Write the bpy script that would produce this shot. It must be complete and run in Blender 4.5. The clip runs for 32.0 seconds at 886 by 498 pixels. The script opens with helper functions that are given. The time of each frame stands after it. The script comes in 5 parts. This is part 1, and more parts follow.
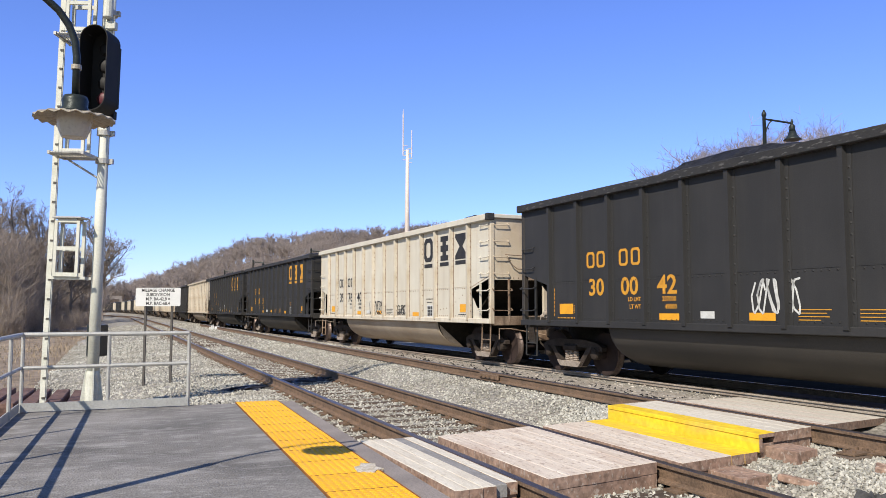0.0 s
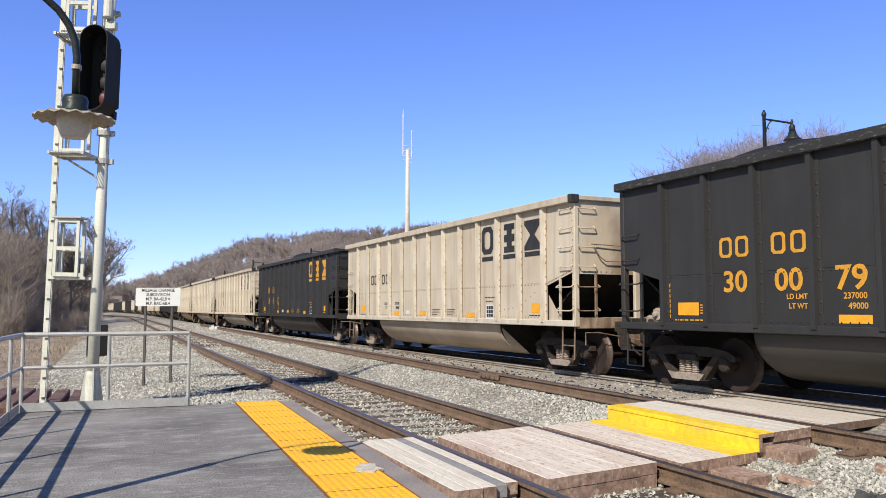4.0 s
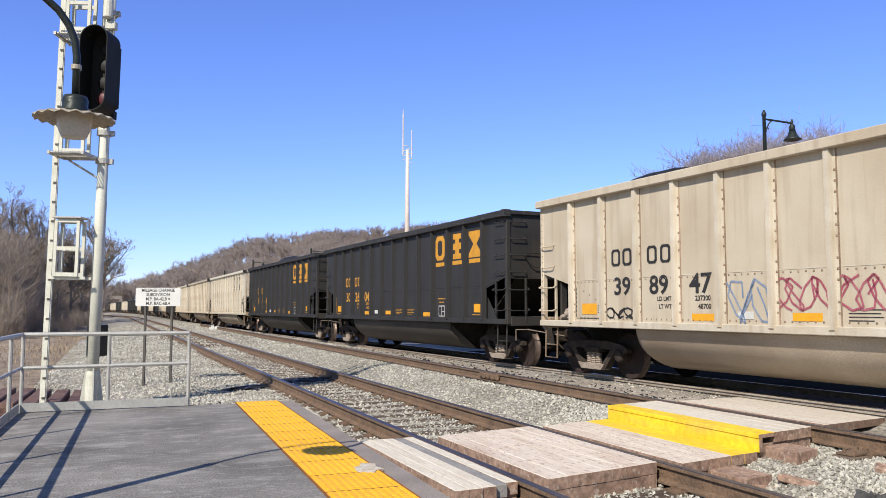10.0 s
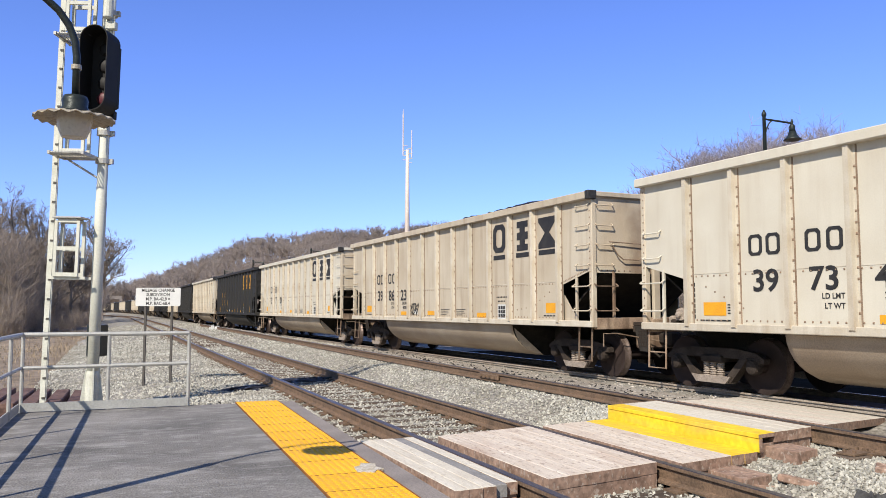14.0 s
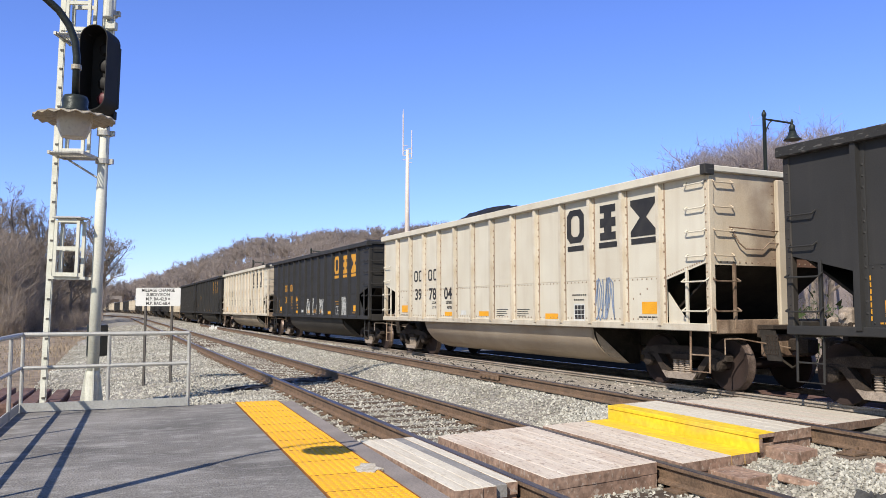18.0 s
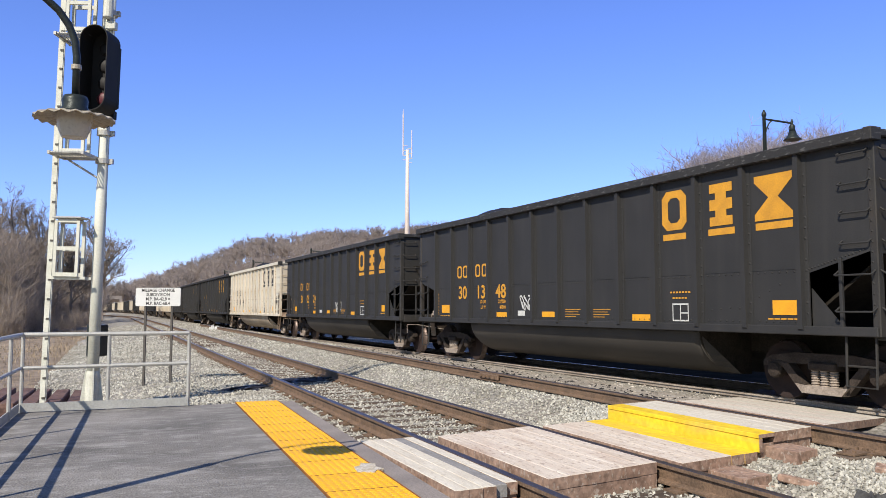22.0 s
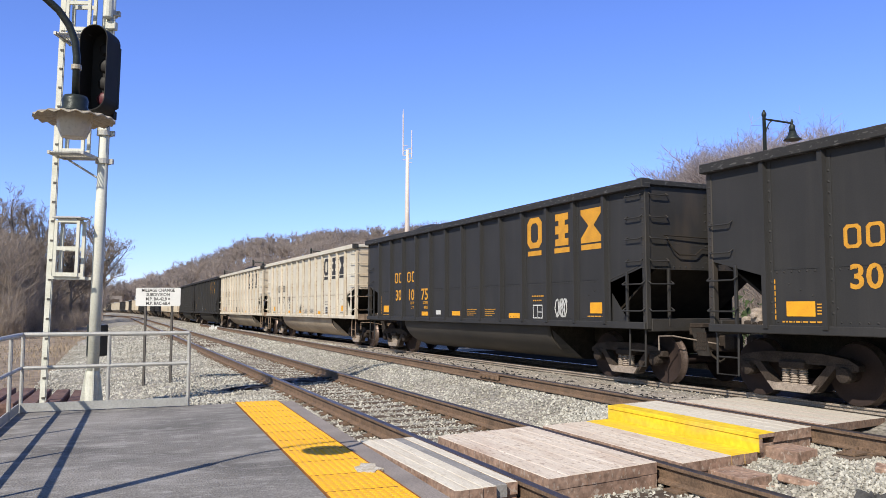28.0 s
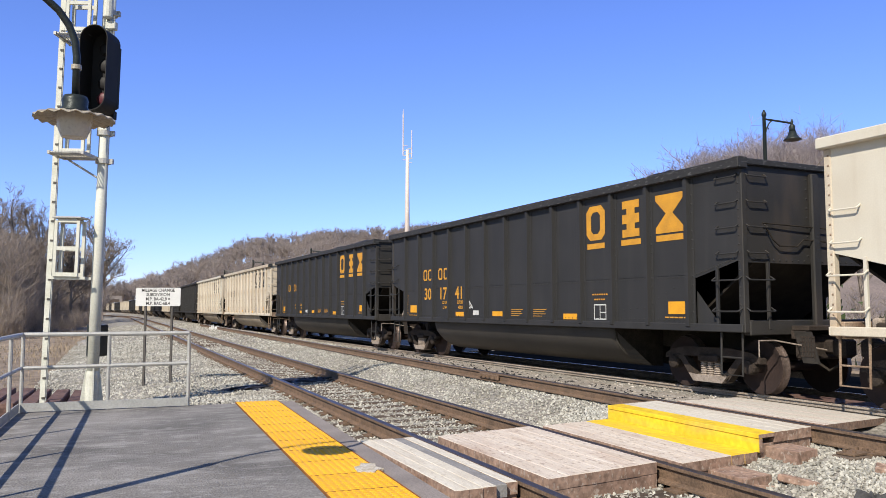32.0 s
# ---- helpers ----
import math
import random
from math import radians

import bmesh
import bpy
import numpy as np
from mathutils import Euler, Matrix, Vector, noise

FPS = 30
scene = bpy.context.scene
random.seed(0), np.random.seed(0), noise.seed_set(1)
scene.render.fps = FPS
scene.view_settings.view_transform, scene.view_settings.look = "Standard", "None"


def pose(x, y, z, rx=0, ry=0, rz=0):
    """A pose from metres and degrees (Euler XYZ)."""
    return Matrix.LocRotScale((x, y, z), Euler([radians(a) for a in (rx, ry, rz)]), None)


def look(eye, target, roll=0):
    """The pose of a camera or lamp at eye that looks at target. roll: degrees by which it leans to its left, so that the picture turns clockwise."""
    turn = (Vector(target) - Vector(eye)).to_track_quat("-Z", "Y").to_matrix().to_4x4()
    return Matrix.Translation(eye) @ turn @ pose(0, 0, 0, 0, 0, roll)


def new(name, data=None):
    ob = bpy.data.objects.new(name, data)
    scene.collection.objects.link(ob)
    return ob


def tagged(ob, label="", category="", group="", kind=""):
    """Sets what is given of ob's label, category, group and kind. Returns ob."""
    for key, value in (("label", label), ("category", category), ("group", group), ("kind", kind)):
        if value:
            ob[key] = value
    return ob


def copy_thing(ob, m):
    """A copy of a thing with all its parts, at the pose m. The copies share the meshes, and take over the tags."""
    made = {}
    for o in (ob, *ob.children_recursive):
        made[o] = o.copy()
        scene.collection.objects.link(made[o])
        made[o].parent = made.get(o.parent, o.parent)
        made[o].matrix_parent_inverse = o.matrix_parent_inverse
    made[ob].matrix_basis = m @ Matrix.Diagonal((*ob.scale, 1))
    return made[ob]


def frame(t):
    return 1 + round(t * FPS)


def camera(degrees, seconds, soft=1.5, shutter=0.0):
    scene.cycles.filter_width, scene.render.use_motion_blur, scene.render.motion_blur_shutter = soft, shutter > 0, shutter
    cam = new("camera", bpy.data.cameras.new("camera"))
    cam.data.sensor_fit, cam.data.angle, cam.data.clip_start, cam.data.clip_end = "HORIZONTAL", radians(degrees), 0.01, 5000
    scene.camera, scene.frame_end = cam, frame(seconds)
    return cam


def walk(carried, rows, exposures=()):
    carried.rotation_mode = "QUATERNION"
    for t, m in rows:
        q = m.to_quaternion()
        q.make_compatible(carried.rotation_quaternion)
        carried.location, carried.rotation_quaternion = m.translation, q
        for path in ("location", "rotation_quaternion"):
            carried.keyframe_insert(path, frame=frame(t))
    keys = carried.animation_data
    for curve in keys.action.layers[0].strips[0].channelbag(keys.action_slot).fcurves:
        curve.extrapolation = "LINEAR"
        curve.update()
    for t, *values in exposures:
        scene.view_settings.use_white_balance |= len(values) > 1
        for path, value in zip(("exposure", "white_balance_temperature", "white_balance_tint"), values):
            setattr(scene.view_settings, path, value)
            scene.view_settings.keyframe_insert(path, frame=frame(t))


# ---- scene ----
cam = camera(58.5, 32.0, soft=0.7)
EYE = pose(0, 0, 1.36, 94.33, 0, 0)
walk(cam, [(0.0, EYE), (32.0, EYE)], exposures=[(0.0, 0.25, 6500, 10), (32.0, 0.25, 6500, 10)])

# ---- light ----
world = bpy.data.worlds.new("sky")
scene.world = world
world.use_nodes = True
wn = world.node_tree.nodes
sky = wn.new("ShaderNodeTexSky")
sky.sky_type = "NISHITA"
sky.sun_disc = False
sky.sun_elevation = radians(41.8)
sky.sun_rotation = radians(207)
sky.air_density, sky.dust_density, sky.ozone_density = 1.0, 0.08, 3.0
wn["Background"].inputs["Strength"].default_value = 0.105
deep = wn.new("ShaderNodeMix")
deep.data_type, deep.blend_type = "RGBA", "MULTIPLY"
# the blue deepens away from the sun, as in clear air
around = wn.new("ShaderNodeTexCoord")
apart = wn.new("ShaderNodeVectorMath")
apart.operation = "DOT_PRODUCT"
apart.inputs[1].default_value = Vector((-15.76, -30.94, 31)).normalized()
world.node_tree.links.new(around.outputs["Generated"], apart.inputs[0])
clear = wn.new("ShaderNodeMapRange")
clear.interpolation_type = "SMOOTHSTEP"
for key, value in (("From Min", 0.05), ("From Max", 0.7), ("To Min", 1.0), ("To Max", 0.0)):
    clear.inputs[key].default_value = value
world.node_tree.links.new(apart.outputs["Value"], clear.inputs["Value"])
world.node_tree.links.new(clear.outputs[0], deep.inputs["Factor"])
deep.inputs[7].default_value = (0.87, 1.0, 1.68, 1)
world.node_tree.links.new(sky.outputs[0], deep.inputs[6])
world.node_tree.links.new(deep.outputs[2], wn["Background"].inputs["Color"])
sun_data = bpy.data.lights.new("sun", "SUN")
sun_data.energy, sun_data.angle, sun_data.color = 4.95, radians(0.5), (1.0, 0.92, 0.79)
sun = new("sun", sun_data)
sun.matrix_basis = look((-15.76, -30.94, 31), (0, 0, 0))


# ---- materials ----
def mat(name, a, b, scale=3.0, rough=0.75, metal=0.0, bump=0.25, fine=45.0, grain=0.25, streak=None, per_object=0.0, stretch=(1, 1, 1), island=0.0, spec=0.3, thin=0.0, blot=None, fleck=None):
    """Two tones by a broad noise, a fine grain over them, optional run-down stains, and a fine relief."""
    m = bpy.data.materials.new(name)
    m.use_nodes = True
    n, l = m.node_tree.nodes, m.node_tree.links
    bsdf = n["Principled BSDF"]
    bsdf.inputs["Metallic"].default_value = metal
    bsdf.inputs["Specular IOR Level"].default_value = spec
    tc = n.new("ShaderNodeTexCoord")
    mp = n.new("ShaderNodeMapping")
    mp.inputs["Scale"].default_value = stretch
    l.new(tc.outputs["Object"], mp.inputs["Vector"])

    def noise_node(s, detail, src=None):
        t = n.new("ShaderNodeTexNoise")
        t.inputs["Scale"].default_value, t.inputs["Detail"].default_value = s, detail
        l.new(src or mp.outputs[0], t.inputs["Vector"])
        return t

    def mix(fac, c1, c2, kind="MIX"):
        x = n.new("ShaderNodeMix")
        x.data_type, x.blend_type = "RGBA", kind
        for sock, v in ((x.inputs["Factor"], fac), (x.inputs[6], c1), (x.inputs[7], c2)):
            if isinstance(v, (int, float)):
                sock.default_value = v
            elif isinstance(v, tuple):
                sock.default_value = (*v, 1)
            else:
                l.new(v, sock)
        return x.outputs[2]

    def ramp(src, lo, hi):
        r = n.new("ShaderNodeMapRange")
        r.inputs["From Min"].default_value, r.inputs["From Max"].default_value = lo, hi
        l.new(src, r.inputs["Value"])
        return r.outputs[0]

    broad, small = noise_node(scale, 5), noise_node(fine, 4)
    col = mix(ramp(broad.outputs["Fac"], 0.32, 0.68), a, b)
    dark = mix(ramp(small.outputs["Fac"], 0.35, 0.65), (1 - grain,) * 3, (1 + grain * 0.6,) * 3)
    col = mix(1.0, col, dark, "MULTIPLY")
    if streak:
        colour, amount, sx = streak
        sm = n.new("ShaderNodeMapping")
        sm.inputs["Scale"].default_value = sx
        l.new(tc.outputs["Object"], sm.inputs["Vector"])
        st = noise_node(1.0, 6, sm.outputs[0])
        f = n.new("ShaderNodeMath")
        f.operation = "MULTIPLY"
        l.new(ramp(st.outputs["Fac"], 0.5, 0.75), f.inputs[0])
        f.inputs[1].default_value = amount
        col = mix(f.outputs[0], col, colour)
    if blot:
        colour, lo, hi = blot
        sx = n.new("ShaderNodeSeparateXYZ")
        l.new(tc.outputs["Object"], sx.inputs[0])
        big = noise_node(1.6, 5, tc.outputs["Object"])
        ad = n.new("ShaderNodeMath")
        ad.operation = "MULTIPLY_ADD"
        l.new(big.outputs["Fac"], ad.inputs[0])
        ad.inputs[1].default_value = 2.2
        l.new(sx.outputs[0], ad.inputs[2])
        col = mix(ramp(ad.outputs[0], lo, hi), col, colour)
    if fleck:
        colour, amount, sx = fleck
        fm = n.new("ShaderNodeMapping")
        fm.inputs["Scale"].default_value = sx
        l.new(tc.outputs["Object"], fm.inputs["Vector"])
        fl = noise_node(1.0, 3, fm.outputs[0])
        f2 = n.new("ShaderNodeMath")
        f2.operation = "MULTIPLY"
        l.new(ramp(fl.outputs["Fac"], 0.58, 0.66), f2.inputs[0])
        f2.inputs[1].default_value = amount
        col = mix(f2.outputs[0], col, colour)
    if per_object or island:
        rnd = n.new("ShaderNodeObjectInfo").outputs["Random"] if per_object else n.new("ShaderNodeNewGeometry").outputs["Random Per Island"]
        k = per_object or island
        r = n.new("ShaderNodeMapRange")
        r.inputs["To Min"].default_value, r.inputs["To Max"].default_value = 1 - k, 1 + k
        l.new(rnd, r.inputs["Value"])
        hv = n.new("ShaderNodeHueSaturation")
        l.new(r.outputs[0], hv.inputs["Value"])
        l.new(col, hv.inputs["Color"])
        col = hv.outputs[0]
    l.new(col, bsdf.inputs["Base Color"])
    rr = n.new("ShaderNodeMapRange")
    rr.inputs["To Min"].default_value, rr.inputs["To Max"].default_value = max(rough - 0.12, 0.05), min(rough + 0.12, 1)
    l.new(small.outputs["Fac"], rr.inputs["Value"])
    l.new(rr.outputs[0], bsdf.inputs["Roughness"])
    if bump:
        bp = n.new("ShaderNodeBump")
        bp.inputs["Strength"].default_value, bp.inputs["Distance"].default_value = bump, 0.01
        l.new(small.outputs["Fac"], bp.inputs["Height"])
        l.new(bp.outputs[0], bsdf.inputs["Normal"])
    if thin:
        tr, ms = n.new("ShaderNodeBsdfTranslucent"), n.new("ShaderNodeMixShader")
        l.new(col, tr.inputs["Color"])
        ms.inputs[0].default_value = thin
        l.new(bsdf.outputs[0], ms.inputs[1])
        l.new(tr.outputs[0], ms.inputs[2])
        l.new(ms.outputs[0], n["Material Output"].inputs["Surface"])
    return m


RUN = (5.0, 5.0, 0.35)
CREAM = mat("cream_car_paint", (0.585, 0.55, 0.465), (0.52, 0.475, 0.39), 1.0, 0.6, bump=0.05, grain=0.03, streak=((0.34, 0.25, 0.17), 0.22, RUN))
TAN = mat("dirty_tan_car_paint", (0.52, 0.46, 0.365), (0.43, 0.36, 0.27), 0.8, 0.65, bump=0.05, grain=0.05, streak=((0.22, 0.14, 0.09), 0.45, RUN))
CREAM_END = mat("sooty_cream_paint", (0.57, 0.51, 0.41), (0.48, 0.385, 0.275), 0.9, 0.7, bump=0.1, grain=0.1, streak=((0.2, 0.115, 0.07), 0.5, (3.0, 3.0, 0.5)), blot=((0.13, 0.072, 0.046), 0.15, 1.35))
BLACK = mat("black_car_paint", (0.026, 0.0255, 0.0255), (0.032, 0.031, 0.031), 1.2, 0.62, bump=0.1, grain=0.12, streak=((0.06, 0.055, 0.05), 0.2, RUN))
BLACK_END = mat("dusty_black_paint", (0.026, 0.0255, 0.025), (0.038, 0.035, 0.032), 1.1, 0.6, bump=0.1, grain=0.2, streak=((0.08, 0.06, 0.045), 0.5, (2.5, 2.5, 0.5)))
CHIPPED = mat("chipped_chord_paint", (0.026, 0.0255, 0.0255), (0.034, 0.032, 0.031), 2.0, 0.65, grain=0.2, fleck=((0.3, 0.29, 0.28), 0.25, (11.0, 7.0, 26.0)))
TUB = mat("dirt_filmed_cream_tub", (0.42, 0.35, 0.27), (0.3, 0.235, 0.17), 0.7, 0.75, bump=0.1, grain=0.15, streak=((0.14, 0.09, 0.06), 0.5, (2.0, 0.25, 4.0)))
TUB_BLACK = mat("dirt_filmed_black_tub", (0.04, 0.037, 0.033), (0.06, 0.053, 0.045), 0.7, 0.75, bump=0.1, grain=0.15, streak=((0.1, 0.085, 0.07), 0.5, (2.0, 0.25, 4.0)))
# near-black roadbed tone, with the shade under the train put into it
SHADE_BED = mat("shade_dark_roadbed", (0.022, 0.019, 0.016), (0.045, 0.038, 0.031), 1.5, 0.95, bump=1.0, fine=25, grain=0.5, spec=0.0)
RUSTY = mat("rust_streaked_post_paint", (0.57, 0.525, 0.44), (0.49, 0.425, 0.33), 3.0, 0.7, grain=0.06, streak=((0.26, 0.17, 0.1), 0.4, (7.0, 7.0, 0.4)), per_object=0.1)
COAL = mat("coal", (0.012, 0.012, 0.013), (0.03, 0.03, 0.032), 6.0, 0.6, bump=1.0, fine=25, grain=0.5, spec=0.12)
# rusty grime tone, which also darkens posts where their shadow falls
GRIME_SHADE = mat("rusty_grime_and_shade_line", (0.15, 0.092, 0.06), (0.36, 0.27, 0.195), 2.0, 0.85, streak=((0.07, 0.045, 0.03), 0.8, (6, 6, 0.6)), per_object=0.3)
DUST = mat("pale_stone_dust", (0.42, 0.38, 0.33), (0.28, 0.24, 0.2), 2.5, 0.95, bump=0.6, fine=30, grain=0.4, spec=0.12)
UNDER = mat("grimy_shaded_underframe_steel", (0.026, 0.022, 0.018), (0.042, 0.035, 0.028), 5.0, 0.85, grain=0.3, spec=0.12)
RIVET = mat("dark_brown_rivet", (0.2, 0.14, 0.1), (0.3, 0.22, 0.16), 9.0, 0.8)
# dusty cast steel, darkened for the shade under the car body
TRUCK = mat("dusty_shaded_cast_steel", (0.06, 0.047, 0.039), (0.034, 0.027, 0.023), 5.0, 0.85, grain=0.3, spec=0.12)
WHEEL = mat("rust_filmed_wheel_steel", (0.045, 0.031, 0.028), (0.028, 0.021, 0.019), 2.0, 0.85, grain=0.12, bump=0.1, spec=0.12)
TREAD = mat("worn_wheel_tread", (0.2, 0.15, 0.13), (0.12, 0.09, 0.075), 8.0, 0.45, 0.6, bump=0.05)
SPRING = mat("bare_spring_steel", (0.36, 0.3, 0.25), (0.22, 0.18, 0.15), 6.0, 0.7, 0.0)
YELLOW_PATCH = mat("amber_reflector_sheet", (0.75, 0.36, 0.02), (0.68, 0.31, 0.02), 4.0, 0.5, bump=0.0, grain=0.08)
WHITE_MARK = mat("white_stencil_paint", (0.6, 0.6, 0.58), (0.5, 0.5, 0.48), 6.0, 0.6, bump=0.0, grain=0.1)
AMBER_MARK = mat("amber_stencil_paint", (0.62, 0.3, 0.03), (0.5, 0.24, 0.03), 5.0, 0.6, bump=0.0, grain=0.12)
BLACK_MARK = mat("black_stencil_paint", (0.02, 0.02, 0.022), (0.035, 0.033, 0.032), 5.0, 0.6, bump=0.0, grain=0.12)
RED_SPRAY = mat("faded_red_spray", (0.3, 0.06, 0.1), (0.4, 0.14, 0.17), 5.0, 0.7, bump=0.0)
BLUE_SPRAY = mat("faded_blue_spray", (0.16, 0.22, 0.34), (0.25, 0.3, 0.4), 5.0, 0.7, bump=0.0)
RAIL_SIDE = mat("rusty_rail_steel", (0.2, 0.13, 0.085), (0.13, 0.088, 0.06), 6.0, 0.85, grain=0.3)
RAIL_HEAD = mat("worn_rail_head", (0.1, 0.085, 0.085), (0.14, 0.12, 0.115), 5.0, 0.38, 0.7, bump=0.05, grain=0.2)
RAIL_DUSTY = mat("dust_caked_rail_steel", (0.4, 0.34, 0.28), (0.27, 0.215, 0.17), 2.0, 0.9, bump=0.4, grain=0.3)
HOSE_PLATE = mat("black_grating_steel", (0.02, 0.018, 0.016), (0.04, 0.034, 0.03), 5.0, 0.8, grain=0.2)
RAG = mat("dark_grey_rag", (0.05, 0.05, 0.052), (0.085, 0.082, 0.08), 6.0, 0.95, bump=0.6, fine=20, grain=0.3)
RAIL_SHINY = mat("polished_rail_head", (0.5, 0.49, 0.47), (0.4, 0.38, 0.36), 5.0, 0.25, 1.0, bump=0.02, grain=0.1)
TIE = mat("weathered_tie_wood", (0.17, 0.13, 0.1), (0.1, 0.075, 0.06), 3.0, 0.9, bump=0.6, fine=30, grain=0.4, per_object=0.25, stretch=(1, 12, 12), spec=0.12)
BALLAST = mat("ballast_bed", (0.36, 0.34, 0.3), (0.27, 0.245, 0.21), 0.5, 0.95, bump=1.0, fine=22, grain=0.6, spec=0.12)
STONE = mat("crushed_stone", (0.44, 0.425, 0.375), (0.32, 0.3, 0.255), 0.6, 0.9, bump=0.2, fine=40, grain=0.2, island=0.4)
DUSTY_STONE = mat("dusty_crushed_stone", (0.46, 0.42, 0.37), (0.38, 0.335, 0.28), 0.6, 0.9, bump=0.2, fine=40, grain=0.2, island=0.35)
ASPHALT = mat("platform_asphalt", (0.265, 0.25, 0.234), (0.153, 0.145, 0.137), 0.8, 0.92, bump=0.9, fine=60, grain=0.4, streak=((0.4, 0.385, 0.365), 0.6, (2.0, 3.6, 1.0)), fleck=((0.41, 0.4, 0.385), 0.35, (8.0, 15.0, 8.0)), spec=0.12)
TACTILE = mat("yellow_tactile_polymer", (0.78, 0.42, 0.02), (0.7, 0.36, 0.02), 1.5, 0.6, bump=0.15, grain=0.12, per_object=0.04)
# far slab much darker than its own tone, holding the train's shade
FAR_SHADED = mat("shade_dark_far_slab", (0.05, 0.044, 0.037), (0.032, 0.028, 0.023), 1.5, 0.95, bump=0.3, fine=30, grain=0.3, spec=0.0)
CONCRETE = mat("grey_edge_concrete", (0.3, 0.262, 0.238), (0.21, 0.182, 0.165), 1.5, 0.9, bump=0.3, fine=70, grain=0.25)
PLANK = mat("sun_bleached_plank", (0.69, 0.61, 0.52), (0.59, 0.5, 0.41), 1.0, 0.85, bump=0.3, fine=12, grain=0.14, per_object=0.03, stretch=(14, 1.2, 14), streak=((0.36, 0.22, 0.15), 0.5, (5.0, 0.9, 5.0)), fleck=((0.2, 0.12, 0.085), 0.5, (26.0, 14.0, 26.0)))
PLANK_WHITE = mat("whitish_plank", (0.66, 0.61, 0.52), (0.55, 0.5, 0.41), 1.5, 0.85, bump=0.3, fine=12, grain=0.14, per_object=0.05, stretch=(14, 1.2, 14), streak=((0.36, 0.28, 0.21), 0.5, (9.0, 0.8, 9.0)), fleck=((0.26, 0.19, 0.14), 0.3, (30.0, 12.0, 30.0)))
PLANK_END = mat("creosoted_timber", (0.26, 0.165, 0.12), (0.36, 0.245, 0.185), 3.0, 0.9, bump=0.5, fine=18, grain=0.35, fleck=((0.6, 0.55, 0.48), 0.35, (30.0, 30.0, 22.0)))
DARK_TIMBER = mat("old_tie_and_shaded_board", (0.11, 0.06, 0.05), (0.17, 0.105, 0.085), 3.0, 0.9, bump=0.5, fine=18, grain=0.4)
RUBBER = mat("grey_rubber_strip", (0.3, 0.29, 0.28), (0.23, 0.22, 0.21), 4.0, 0.8, grain=0.2)
PLANK_YELLOW = mat("yellow_painted_plank", (0.82, 0.57, 0.03), (0.74, 0.49, 0.03), 2.0, 0.6, bump=0.2, fine=14, grain=0.15, streak=((0.45, 0.36, 0.2), 0.3, (8, 1, 8)))
GALV = mat("galvanised_steel", (0.46, 0.455, 0.43), (0.38, 0.375, 0.355), 6.0, 0.5, 0.25, bump=0.1, grain=0.12)
MAST = mat("weathered_white_mast_paint", (0.6, 0.6, 0.53), (0.5, 0.5, 0.43), 3.0, 0.6, bump=0.1, grain=0.1, streak=((0.3, 0.25, 0.18), 0.25, (8, 8, 0.6)))
SIGNAL = mat("flat_black_signal_paint", (0.014, 0.0135, 0.013), (0.019, 0.018, 0.017), 4.0, 0.7, grain=0.1, spec=0.25)
LENS = mat("unlit_signal_lens", (0.01, 0.01, 0.011), (0.016, 0.014, 0.015), 4.0, 0.6, bump=0.0)
RED_LENS = mat("unlit_red_lens", (0.12, 0.03, 0.035), (0.09, 0.02, 0.03), 4.0, 0.45, bump=0.0)
LAMP = mat("dark_green_lamp_metal", (0.022, 0.028, 0.027), (0.035, 0.042, 0.04), 5.0, 0.4, 0.3, grain=0.15)
SHADE = mat("aged_enamel_shade", (0.42, 0.38, 0.3), (0.32, 0.28, 0.22), 5.0, 0.5, bump=0.1)
GLOBE = mat("frosted_ribbed_globe", (0.5, 0.47, 0.41), (0.45, 0.42, 0.37), 5.0, 0.3, bump=0.0, grain=0.06)
SIGN = mat("weathered_white_enamel", (0.64, 0.64, 0.625), (0.56, 0.56, 0.545), 3.0, 0.5, bump=0.0, grain=0.04)
SIGN_POST = mat("dark_sign_post", (0.07, 0.065, 0.06), (0.1, 0.09, 0.08), 4.0, 0.7)
BARK = mat("grey_bark", (0.33, 0.28, 0.24), (0.24, 0.2, 0.17), 2.0, 0.95, bump=0.5, grain=0.3)
TWIG = mat("bare_twigs", (0.29, 0.24, 0.2), (0.38, 0.315, 0.255), 0.05, 0.95, bump=0.0, grain=0.1, island=0.3, thin=0.45)
FINE_TWIG = mat("fine_pale_twigs", (0.4, 0.345, 0.33), (0.5, 0.435, 0.415), 0.08, 0.95, bump=0.0, grain=0.1, island=0.25, thin=0.5)
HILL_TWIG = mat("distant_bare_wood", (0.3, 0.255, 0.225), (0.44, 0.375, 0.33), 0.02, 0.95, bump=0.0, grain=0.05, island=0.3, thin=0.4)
DRY_GRASS = mat("dry_grass_ground", (0.32, 0.255, 0.185), (0.22, 0.17, 0.125), 0.12, 0.95, bump=0.8, fine=3, grain=0.35)
STRAW = mat("dry_grass_blades", (0.36, 0.285, 0.2), (0.26, 0.2, 0.14), 0.2, 0.9, bump=0.0, island=0.3)
LEAF_LITTER = mat("leaf_litter", (0.26, 0.205, 0.175), (0.18, 0.145, 0.125), 0.05, 0.95, bump=0.5, fine=1.5, grain=0.3)
EVERGREEN = mat("dark_evergreen", (0.035, 0.055, 0.025), (0.055, 0.08, 0.03), 0.3, 0.9, bump=0.0, island=0.4)
TOWER = mat("pale_tower_paint", (0.75, 0.66, 0.6), (0.62, 0.52, 0.46), 0.4, 0.6, bump=0.0)
BARE = mat("mottled_bare_patch", (0.62, 0.58, 0.52), (0.45, 0.38, 0.27), 14.0, 0.9, bump=0.4, fine=60, grain=0.4)
